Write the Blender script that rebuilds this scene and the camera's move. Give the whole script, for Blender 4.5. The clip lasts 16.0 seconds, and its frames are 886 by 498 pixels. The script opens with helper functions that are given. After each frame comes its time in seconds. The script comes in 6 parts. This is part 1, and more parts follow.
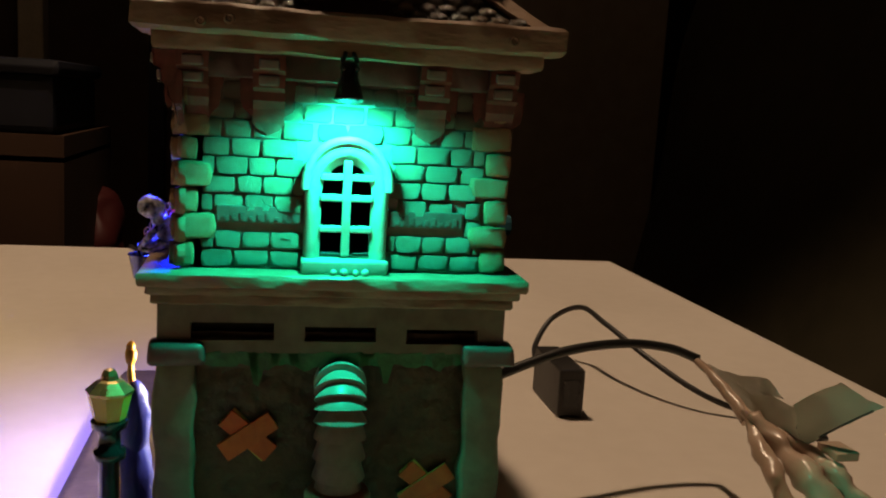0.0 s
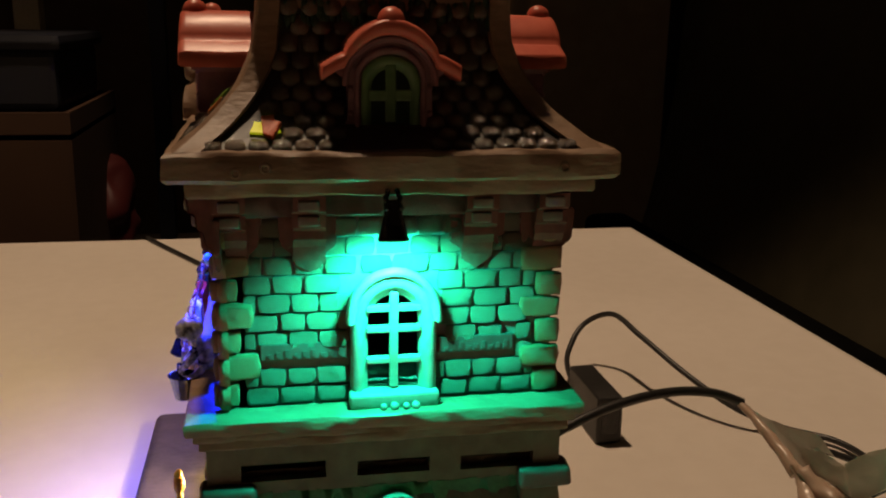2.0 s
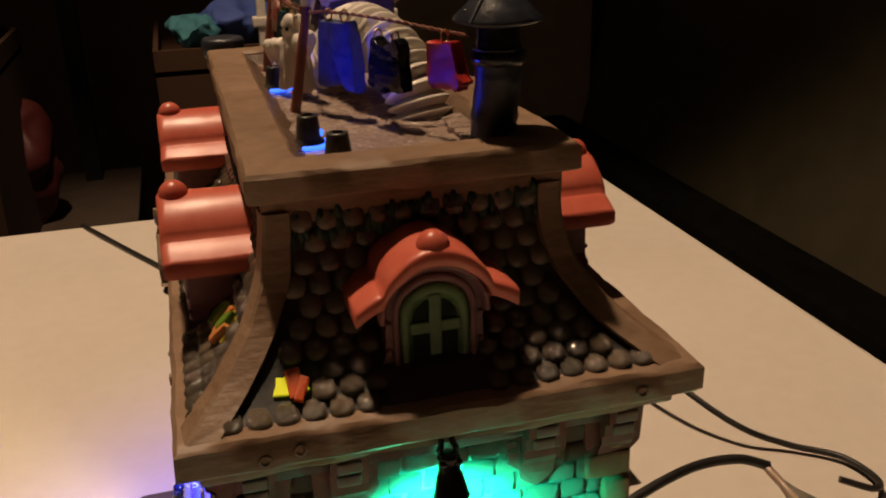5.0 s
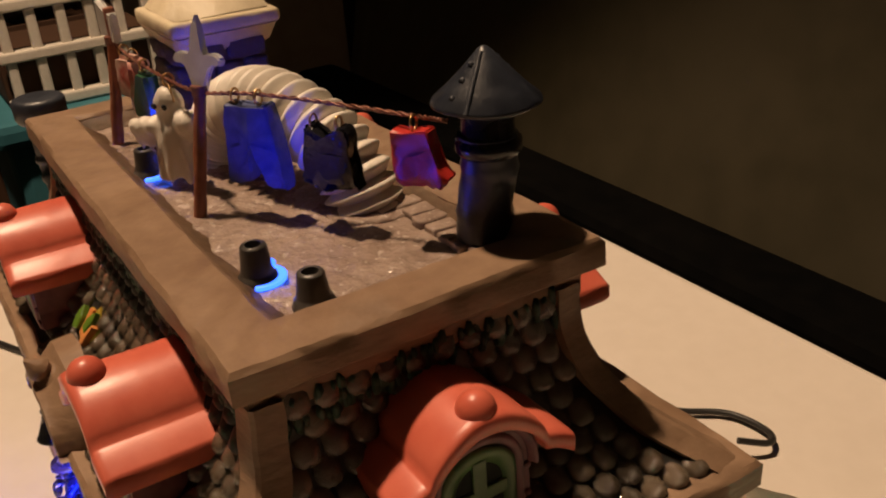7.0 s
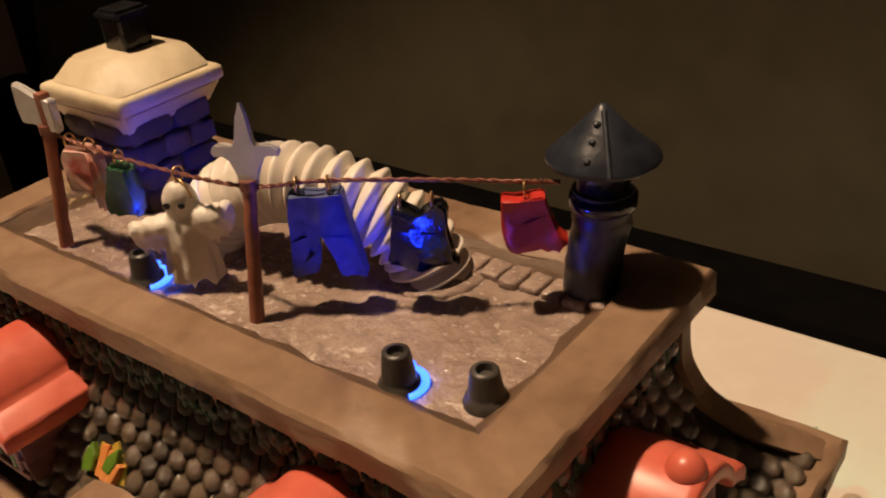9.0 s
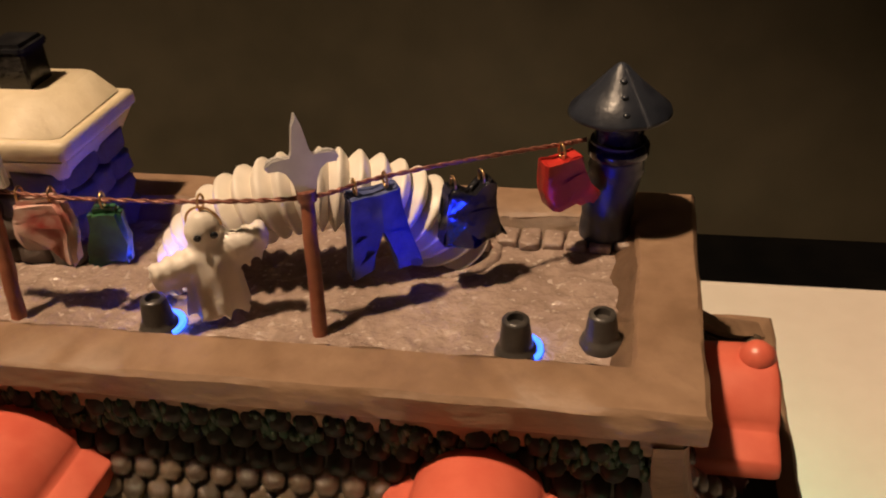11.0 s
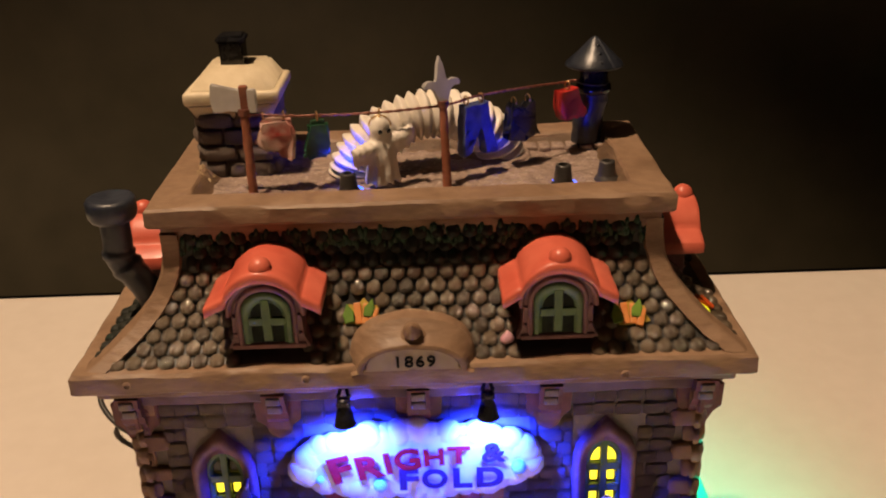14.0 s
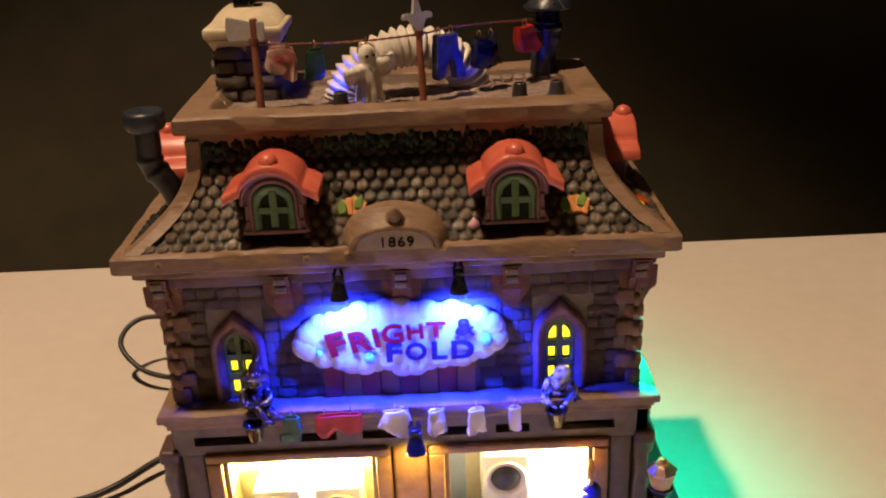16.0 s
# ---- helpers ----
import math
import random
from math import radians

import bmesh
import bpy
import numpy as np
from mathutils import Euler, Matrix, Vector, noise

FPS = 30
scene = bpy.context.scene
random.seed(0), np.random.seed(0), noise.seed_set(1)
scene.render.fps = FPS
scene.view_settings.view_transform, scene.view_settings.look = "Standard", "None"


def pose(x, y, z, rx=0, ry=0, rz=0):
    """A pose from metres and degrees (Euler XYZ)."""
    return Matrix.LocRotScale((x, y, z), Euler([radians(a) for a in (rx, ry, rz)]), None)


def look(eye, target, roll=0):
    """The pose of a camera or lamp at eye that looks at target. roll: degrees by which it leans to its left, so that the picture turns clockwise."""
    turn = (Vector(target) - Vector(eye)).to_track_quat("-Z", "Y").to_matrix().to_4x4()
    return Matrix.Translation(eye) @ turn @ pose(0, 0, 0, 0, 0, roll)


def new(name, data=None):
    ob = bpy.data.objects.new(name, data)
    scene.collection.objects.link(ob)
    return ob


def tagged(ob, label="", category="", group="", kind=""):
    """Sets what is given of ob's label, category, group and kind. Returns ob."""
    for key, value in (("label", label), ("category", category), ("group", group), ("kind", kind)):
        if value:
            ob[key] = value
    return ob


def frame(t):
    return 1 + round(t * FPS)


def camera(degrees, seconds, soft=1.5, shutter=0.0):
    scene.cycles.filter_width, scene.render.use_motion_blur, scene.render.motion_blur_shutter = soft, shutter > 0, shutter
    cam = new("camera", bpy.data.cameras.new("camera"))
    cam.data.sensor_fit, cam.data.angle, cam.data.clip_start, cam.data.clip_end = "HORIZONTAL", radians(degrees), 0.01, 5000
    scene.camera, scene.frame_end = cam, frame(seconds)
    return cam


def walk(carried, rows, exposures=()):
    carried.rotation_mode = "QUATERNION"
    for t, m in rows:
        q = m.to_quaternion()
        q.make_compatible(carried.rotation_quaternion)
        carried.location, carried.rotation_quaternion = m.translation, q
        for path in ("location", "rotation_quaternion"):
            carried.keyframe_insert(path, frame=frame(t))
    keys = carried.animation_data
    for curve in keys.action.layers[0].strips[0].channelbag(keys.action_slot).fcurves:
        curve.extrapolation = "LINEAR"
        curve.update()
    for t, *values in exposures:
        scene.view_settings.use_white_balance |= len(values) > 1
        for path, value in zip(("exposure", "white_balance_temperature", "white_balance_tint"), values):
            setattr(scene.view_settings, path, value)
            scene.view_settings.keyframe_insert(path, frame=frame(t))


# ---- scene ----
cam = camera(50.8, 16.0, soft=2.0)
METRES = 0.55
BASE = pose(0.30105, -0.01881, 0.13144, -8.93, -3.36, 79.514)
ROWS = [
    (0.0, 0.0, 0.0, 0.0, 0.0, 0.0, 0.0),
    (0.5, -0.0039, 0.0063, 0.0156, 0.05, -0.42, 0.42),
    (1.0, -0.0088, 0.0053, 0.0442, 0.24, -1.66, 1.2),
    (1.5, -0.0104, 0.0118, 0.0627, 0.36, -3.53, 1.92),
    (2.0, -0.0156, 0.0191, 0.088, 0.4, -4.98, 2.41),
    (2.5, -0.0212, 0.0243, 0.1063, 0.45, -6.15, 2.61),
    (3.0, -0.023, 0.0337, 0.1268, 0.33, -8.24, 2.62),
    (3.5, -0.0214, 0.045, 0.1441, 0.03, -9.68, 3.24),
    (4.0, -0.0284, 0.0558, 0.1621, -0.27, -10.72, 3.63),
    (4.5, -0.0421, 0.0737, 0.1869, -1.42, -11.49, 5.47),
    (5.0, -0.0487, 0.0965, 0.2105, -4.52, -13.1, 5.74),
    (7.5, -0.1146, 0.2062, 0.2754, -25.69, -20.79, 11.6),
    (8.0, -0.1335, 0.2295, 0.2902, -31.19, -22.34, 12.3),
    (8.5, -0.1571, 0.2513, 0.2955, -36.34, -23.85, 12.94),
    (9.0, -0.179, 0.2595, 0.3077, -41.47, -25.62, 13.35),
    (11.5, -0.292, 0.3844, 0.3439, -74.3, -32.87, 12.26),
    (12.0, -0.3352, 0.4091, 0.3479, -78.73, -33.14, 11.58),
    (12.5, -0.3857, 0.4076, 0.355, -80.84, -31.55, 11.12),
    (13.0, -0.4353, 0.41, 0.3657, -81.21, -30.42, 10.55),
    (13.5, -0.4762, 0.4034, 0.3679, -81.04, -28.66, 10.84),
    (14.0, -0.503, 0.3945, 0.3688, -80.44, -27.22, 11.02),
    (14.5, -0.5308, 0.3846, 0.3632, -80.34, -26.28, 11.17),
    (15.0, -0.5557, 0.3813, 0.3549, -80.48, -26.37, 11.34),
    (15.5, -0.5854, 0.3764, 0.3464, -80.92, -26.28, 11.44),
    (16.0, -0.6144, 0.3683, 0.3419, -80.78, -25.46, 11.58),
]
walk(cam, [(t, BASE @ pose(METRES * x, METRES * y, METRES * z, 90 + pitch, roll, yaw)) for t, x, y, z, yaw, pitch, roll in ROWS],
     exposures=[(0.0, -0.35), (1.0, -0.35), (2.5, -0.28), (3.5, -0.15), (4.5, 0.1), (5.0, 0.25), (7.5, 0.72), (9.0, 0.85), (12.5, 0.8), (14.0, 0.7), (16.0, 0.48)])

# ---- world and lights ----
world = bpy.data.worlds.new("room_dark")
scene.world = world
world.use_nodes = True
world.node_tree.nodes["Background"].inputs["Color"].default_value = (1.0, 0.72, 0.5, 1)
world.node_tree.nodes["Background"].inputs["Strength"].default_value = 0.004
U = 0.01  # the house is drawn in centimetres


def lamp(name, kind, at, target, watts, colour, size=0.005, cone=80, blend=0.6):
    data = bpy.data.lights.new(name, kind)
    data.energy, data.color = watts, colour
    if kind == "SPOT":
        data.spot_size, data.spot_blend = radians(cone), blend
    data.shadow_soft_size = size
    ob = new(name, data)
    ob.matrix_world = look([c * U for c in at], [c * U for c in target])
    return ob


WARM, GREEN, BLUE, AMBER = (1.0, 0.70, 0.45), (0.012, 1.0, 0.60), (0.009, 0.026, 1.0), (1.0, 0.75, 0.25)
lamp("pendant_bulb", "SPOT", (-35, -15, 150), (-25, -12, 0), 56.0, WARM, 0.035, 67, 0.4)
# unseen fill light, added to lift the far wall and the ceiling bounce
lamp("room_fill", "POINT", (-35, -15, 156), (0, 0, 0), 2.0, WARM, 0.05)
lamp("green_spot_bulb", "SPOT", (8.86, -0.1, 12.98), (7.7, 0.0, 10.6), 0.72, GREEN, 0.0025, 152, 0.75)
lamp("blue_spot_bulb", "SPOT", (-1.98, -4.95, 13.0), (-1.85, -4.3, 10.8), 1.05, BLUE, 0.002, 140, 0.8)
lamp("blue_spot_bulb", "SPOT", (1.87, -4.9, 13.0), (1.8, -4.3, 10.8), 1.05, BLUE, 0.002, 140, 0.8)
lamp("pot_bulb", "SPOT", (4.1, -1.2, 19.3), (2.4, 0.0, 20.2), 0.011, BLUE, 0.001, 72, 0.5)
# extra beam added at the same uplight to tint the hat pipe blue
lamp("pot_bulb", "SPOT", (4.2, -1.15, 19.3), (5.5, 2.0, 20.3), 0.008, BLUE, 0.001, 36, 0.6)
lamp("pot_bulb", "SPOT", (-1.72, -1.28, 19.2), (-2.2, 0.1, 20.2), 0.018, BLUE, 0.001, 110, 0.5)
lamp("shop_bulb", "POINT", (-4.0, -2.6, 5.2), (0, 0, 0), 0.45, (1.0, 0.82, 0.3), 0.004)
lamp("shop_bulb", "POINT", (5.4, -2.9, 6.2), (0, 0, 0), 0.45, (1.0, 0.85, 0.45), 0.004)
lamp("door_bulb", "SPOT", (0.2, -5.3, 7.6), (0.2, -4.6, 5.0), 0.05, AMBER, 0.001, 130, 0.6)


# ---- materials ----
def paint(name, a, b, rough=0.55, scale=350.0, bump=0.25, metal=0.0, speck=None, random_mix=0.0, coarse=0.12, coat=0.0, spec=0.5, layers=1.0):
    """Painted resin: two colours mixed by noise at two scales, fine relief, gloss that varies."""
    m = bpy.data.materials.new(name)
    m.use_nodes = True
    nt = m.node_tree
    bsdf = nt.nodes["Principled BSDF"]
    co = nt.nodes.new("ShaderNodeTexCoord")
    n1, n2 = nt.nodes.new("ShaderNodeTexNoise"), nt.nodes.new("ShaderNodeTexNoise")
    n1.inputs["Scale"].default_value, n1.inputs["Detail"].default_value = scale, 6
    n2.inputs["Scale"].default_value, n2.inputs["Detail"].default_value = scale * coarse, 3
    info = nt.nodes.new("ShaderNodeObjectInfo")
    off = nt.nodes.new("ShaderNodeVectorMath")
    off.operation = "ADD"
    nt.links.new(co.outputs["Object"], off.inputs[0])
    nt.links.new(info.outputs["Random"], off.inputs[1])
    if layers != 1.0:
        mapping = nt.nodes.new("ShaderNodeMapping")
        mapping.inputs["Scale"].default_value = (1, 1, layers)
        nt.links.new(co.outputs["Object"], mapping.inputs["Vector"])
        nt.links.new(mapping.outputs["Vector"], off.inputs[0])
    for n in (n1, n2):
        nt.links.new(off.outputs[0], n.inputs["Vector"])
    add = nt.nodes.new("ShaderNodeMath")
    add.operation = "ADD"
    nt.links.new(n1.outputs["Fac"], add.inputs[0])
    nt.links.new(n2.outputs["Fac"], add.inputs[1])
    rnd = nt.nodes.new("ShaderNodeMath")
    rnd.operation, rnd.inputs[1].default_value = "MULTIPLY_ADD", random_mix
    nt.links.new(info.outputs["Random"], rnd.inputs[0])
    nt.links.new(add.outputs[0], rnd.inputs[2])
    ramp = nt.nodes.new("ShaderNodeMapRange")
    ramp.inputs["From Min"].default_value = 0.75 + random_mix * 0.3
    ramp.inputs["From Max"].default_value = 1.25 + random_mix * 0.7
    nt.links.new(rnd.outputs[0], ramp.inputs["Value"])
    mix = nt.nodes.new("ShaderNodeMix")
    mix.data_type = "RGBA"
    mix.inputs[6].default_value, mix.inputs[7].default_value = (*a, 1), (*b, 1)
    nt.links.new(ramp.outputs["Result"], mix.inputs[0])
    colour = mix.outputs[2]
    if speck:
        v = nt.nodes.new("ShaderNodeTexNoise")
        v.inputs["Scale"].default_value = scale * 2.2
        nt.links.new(off.outputs[0], v.inputs["Vector"])
        r2 = nt.nodes.new("ShaderNodeMapRange")
        r2.inputs["From Min"].default_value, r2.inputs["From Max"].default_value = 0.62, 0.68
        nt.links.new(v.outputs["Fac"], r2.inputs["Value"])
        mx = nt.nodes.new("ShaderNodeMix")
        mx.data_type = "RGBA"
        mx.inputs[7].default_value = (*speck, 1)
        nt.links.new(r2.outputs["Result"], mx.inputs[0])
        nt.links.new(colour, mx.inputs[6])
        colour = mx.outputs[2]
    nt.links.new(colour, bsdf.inputs["Base Color"])
    rr = nt.nodes.new("ShaderNodeMapRange")
    rr.inputs["To Min"].default_value, rr.inputs["To Max"].default_value = max(0.03, rough - 0.12), min(1, rough + 0.12)
    nt.links.new(n2.outputs["Fac"], rr.inputs["Value"])
    nt.links.new(rr.outputs["Result"], bsdf.inputs["Roughness"])
    bsdf.inputs["Metallic"].default_value = metal
    bsdf.inputs["Coat Weight"].default_value = coat
    bsdf.inputs["Specular IOR Level"].default_value = spec
    if bump:
        bp = nt.nodes.new("ShaderNodeBump")
        bp.inputs["Strength"].default_value, bp.inputs["Distance"].default_value = bump, 0.0012 if bump > 0.85 else 0.0006
        nt.links.new(add.outputs[0], bp.inputs["Height"])
        nt.links.new(bp.outputs["Normal"], bsdf.inputs["Normal"])
    return m


def glow(name, colour, strength):
    m = bpy.data.materials.new(name)
    m.use_nodes = True
    b = m.node_tree.nodes["Principled BSDF"]
    b.inputs["Base Color"].default_value = (*colour, 1)
    b.inputs["Emission Color"].default_value = (*colour, 1)
    b.inputs["Emission Strength"].default_value = strength
    n = m.node_tree.nodes.new("ShaderNodeTexNoise")
    n.inputs["Scale"].default_value = 180
    r = m.node_tree.nodes.new("ShaderNodeMapRange")
    r.inputs["To Min"].default_value, r.inputs["To Max"].default_value = strength * 0.5, strength * 1.5
    m.node_tree.links.new(n.outputs["Fac"], r.inputs["Value"])
    m.node_tree.links.new(r.outputs["Result"], b.inputs["Emission Strength"])
    return m


M_STONE = paint("grey_brown_stone", (0.25, 0.172, 0.115), (0.43, 0.32, 0.225), 0.45, 420, 1.0, random_mix=0.8)
M_QUOIN = paint("tan_quoin", (0.235, 0.12, 0.055), (0.36, 0.205, 0.105), 0.5, 300, 0.5, random_mix=0.5)
M_MORTAR = paint("dark_mortar", (0.17, 0.135, 0.115), (0.25, 0.2, 0.17), 0.6, 300, 0.4)
M_TRIM = paint("brown_trim", (0.205, 0.125, 0.076), (0.29, 0.187, 0.118), 0.5, 260, 0.5, layers=3.0, coarse=0.16, spec=0.4)
M_DECK = paint("grey_brown_deck", (0.25, 0.18, 0.145), (0.37, 0.28, 0.23), 0.24, 330, 1.0, coarse=0.2, speck=(0.44, 0.36, 0.31))
M_FRIEZE = paint("plum_frieze", (0.085, 0.045, 0.04), (0.15, 0.08, 0.068), 0.5, 250, 0.4)
M_RUST = paint("rust_corbel", (0.10, 0.026, 0.018), (0.19, 0.055, 0.036), 0.5, 300, 0.5)
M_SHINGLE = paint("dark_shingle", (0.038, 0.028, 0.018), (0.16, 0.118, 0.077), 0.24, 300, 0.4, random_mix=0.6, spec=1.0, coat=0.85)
# moss and black paint, with the deck overhang's shade darkened into the colour
M_MOSSY_SHADED = paint("mossy_shaded_shingle", (0.008, 0.010, 0.008), (0.026, 0.028, 0.022), 0.55, 300, 0.4, speck=(0.01, 0.04, 0.025), spec=0.3)
M_UNDER = paint("black_underlay", (0.012, 0.012, 0.011), (0.03, 0.028, 0.025), 0.5, 300, 0.3)
M_RED = paint("coral_red_paint", (0.56, 0.105, 0.065), (0.68, 0.165, 0.105), 0.36, 160, 0.2)
M_PLUM = paint("plum_dormer", (0.15, 0.065, 0.075), (0.28, 0.135, 0.14), 0.5, 260, 0.4)
M_GREENW = paint("moss_green_window", (0.06, 0.13, 0.045), (0.12, 0.21, 0.08), 0.4, 260, 0.3)
# near-black colour that stands in for the shade inside openings
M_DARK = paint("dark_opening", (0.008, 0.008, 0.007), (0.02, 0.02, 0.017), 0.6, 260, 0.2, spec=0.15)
M_MOSS = paint("dark_green_moss", (0.008, 0.035, 0.018), (0.02, 0.07, 0.038), 0.5, 420, 0.8)
M_LOWER = paint("dark_earth_wall", (0.042, 0.023, 0.01), (0.105, 0.058, 0.026), 0.6, 260, 0.9)
M_PIER = paint("grey_green_pier", (0.12, 0.088, 0.056), (0.19, 0.148, 0.098), 0.55, 220, 0.5)
M_BLACK = paint("gloss_black", (0.008, 0.008, 0.009), (0.02, 0.02, 0.022), 0.18, 300, 0.25)
M_SLATE = paint("slate_blue_black", (0.014, 0.017, 0.026), (0.036, 0.041, 0.055), 0.36, 300, 0.45)
M_CREAM = paint("cream_cap", (0.58, 0.48, 0.32), (0.7, 0.6, 0.43), 0.5, 220, 0.6)
M_CHIM = paint("brown_chimney_stone", (0.13, 0.10, 0.085), (0.23, 0.18, 0.15), 0.5, 260, 0.7, random_mix=0.6)
M_WHITE = paint("warm_white", (0.70, 0.64, 0.55), (0.80, 0.74, 0.66), 0.42, 260, 0.25)
M_POST = paint("rust_brown_post", (0.23, 0.075, 0.04), (0.33, 0.125, 0.07), 0.45, 420, 0.5)
M_SILVER = paint("silver_paint", (0.62, 0.6, 0.58), (0.76, 0.74, 0.72), 0.36, 300, 0.25, metal=0.3)
M_CORD = paint("copper_brown_cord", (0.12, 0.04, 0.03), (0.30, 0.12, 0.08), 0.35, 900, 0.6, metal=0.3)
M_BRASS = paint("brass_wire", (0.5, 0.30, 0.12), (0.65, 0.42, 0.2), 0.3, 600, 0.1, metal=0.9)
M_TABLE = paint("cream_white_tabletop", (0.74, 0.66, 0.58), (0.78, 0.70, 0.62), 0.45, 90, 0.06)


# ---- helpers for building ----
def finish(name, bm, mat, parent=None, label="", category="", group="", kind="", smooth=False, at=None):
    """One mesh object out of a bmesh drawn in centimetres."""
    bmesh.ops.recalc_face_normals(bm, faces=bm.faces)
    me = bpy.data.meshes.new(name)
    for v in bm.verts:
        v.co *= U
    bm.to_mesh(me)
    bm.free()
    if smooth:
        for p in me.polygons:
            p.use_smooth = True
        me.set_sharp_from_angle(angle=radians(42 if mat.name in ("brown_trim", "plum_frieze") else 80))
    me.materials.append(mat)
    ob = new(name, me)
    if at is not None:
        ob.matrix_basis = at
    if parent:
        ob.parent = parent
    return tagged(ob, label, category, group, kind)


def part(name, bm, mat, parent, label="", smooth=False):
    return finish(name, bm, mat, parent, label, smooth=smooth)


def place(x, y, z, rx=0, ry=0, rz=0):
    return pose(x * U, y * U, z * U, rx, ry, rz)


def thing(name, label, category, at=None, group="", kind=""):
    ob = new(name)
    ob.empty_display_size = 0.01
    if at is not None:
        ob.matrix_basis = at
    return tagged(ob, label, category, group, kind)


def box(bm, x0, x1, y0, y1, z0, z1, bevel=0.0, cuts=0, seg=2):
    r = bmesh.ops.create_cube(bm, size=1)
    for v in r["verts"]:
        v.co = Vector(((x0 + x1) / 2 + v.co.x * (x1 - x0), (y0 + y1) / 2 + v.co.y * (y1 - y0), (z0 + z1) / 2 + v.co.z * (z1 - z0)))
    es = list({e for v in r["verts"] for e in v.link_edges})
    out = r["verts"]
    if bevel:
        g = bmesh.ops.bevel(bm, geom=es, offset=bevel, segments=seg, affect="EDGES", profile=0.6)
        out = list({v for f in g["faces"] for v in f.verts})
    return out


def band(bm, x0, x1, y0, y1, z0, z1, inset, wob=0.03, seed=0.0):
    """A wavy moulding that runs round a rectangle, `inset` deep, mitred at the corners."""
    h, c = z1 - z0, min(inset, z1 - z0) * 0.14
    prof = [(c, z0), (inset - c, z0), (inset, z0 + c), (inset, z1 - c), (inset - c, z1), (c, z1), (0, z1 - c), (0, z0 + c)]
    rings = []
    for side in range(4):
        n = 46 if side % 2 == 0 else 26
        for i in range(n):
            ring = []
            for k, (d, z) in enumerate(prof):
                cs = [(x0 + d, y0 + d), (x1 - d, y0 + d), (x1 - d, y1 - d), (x0 + d, y1 - d)]
                (ax, ay), (bx, by) = cs[side], cs[(side + 1) % 4]
                q = Vector((ax + (bx - ax) * i / n, ay + (by - ay) * i / n, z))
                q += noise.noise_vector(q * 1.1 + Vector((seed, k * 0.3, 0))) * wob
                q += noise.noise_vector(q * 4.0 + Vector((seed, k * 0.8, 3))) * wob * 0.5
                ring.append(bm.verts.new(q))
            rings.append(ring)
    for r0, r1 in zip(rings, rings[1:] + rings[:1]):
        for k in range(8):
            bm.faces.new((r0[k], r0[(k + 1) % 8], r1[(k + 1) % 8], r1[k]))


def tube(bm, pts, radius, n=10, cap=True):
    pts = [Vector(p) for p in pts]
    rad = radius if hasattr(radius, "__len__") else [radius] * len(pts)
    up = Vector((0.31, 0.2, 0.93))
    rings = []
    for i, p in enumerate(pts):
        t = (pts[min(i + 1, len(pts) - 1)] - pts[max(i - 1, 0)]).normalized()
        s = t.cross(up)
        if s.length < 0.05:
            s = t.cross(Vector((1, 0, 0)))
        s.normalize()
        up = s.cross(t).normalized()
        rings.append([bm.verts.new(p + (s * math.cos(2 * math.pi * k / n) + up * math.sin(2 * math.pi * k / n)) * rad[i]) for k in range(n)])
    for r0, r1 in zip(rings, rings[1:]):
        for k in range(n):
            bm.faces.new((r0[k], r0[(k + 1) % n], r1[(k + 1) % n], r1[k]))
    if cap:
        bm.faces.new(rings[0])
        bm.faces.new(rings[-1])


def lathe(bm, prof, n=20, at=(0, 0, 0), turn=None):
    """Turn a list of (radius, height) about z, then turn and move it."""
    m = turn or Matrix()
    at = Vector(at)
    rings = [[bm.verts.new(at + m @ Vector((r * math.cos(2 * math.pi * k / n), r * math.sin(2 * math.pi * k / n), z))) for k in range(n)] for r, z in prof]
    for r0, r1 in zip(rings, rings[1:]):
        for k in range(n):
            bm.faces.new((r0[k], r0[(k + 1) % n], r1[(k + 1) % n], r1[k]))
    bm.faces.new(rings[0])
    bm.faces.new(rings[-1])


def smooth_path(pts, n=8):
    """Points along a Catmull-Rom curve."""
    P = [Vector(p) for p in pts]
    P = [2 * P[0] - P[1]] + P + [2 * P[-1] - P[-2]]
    out = []
    for a, b, c, d in zip(P, P[1:], P[2:], P[3:]):
        for i in range(n):
            t = i / n
            out.append(0.5 * ((2 * b) + (c - a) * t + (2 * a - 5 * b + 4 * c - d) * t * t + (3 * b - a - 3 * c + d) * t ** 3))
    return out + [P[-2]]


def wobble(bm, amp, freq, seed=0.0):
    for v in bm.verts:
        v.co += noise.noise_vector(v.co * freq + Vector((seed, seed * 0.7, 0))) * amp


# a wall's own directions: along it (u), up (v), out of it (d)
FRONT = Matrix(((1, 0, 0, 0), (0, 0, -1, 0), (0, 1, 0, 0), (0, 0, 0, 1)))
EAST = Matrix(((0, 0, 1, 0), (1, 0, 0, 0), (0, 1, 0, 0), (0, 0, 0, 1)))
WEST = Matrix(((0, 0, -1, 0), (-1, 0, 0, 0), (0, 1, 0, 0), (0, 0, 0, 1)))


def on(bm, m, u=0, v=0, d=0):
    """Move a bmesh drawn as (u, v, d) onto a wall."""
    t = m @ Matrix.Translation((u, v, d))
    for w in bm.verts:
        w.co = t @ w.co
    return bm


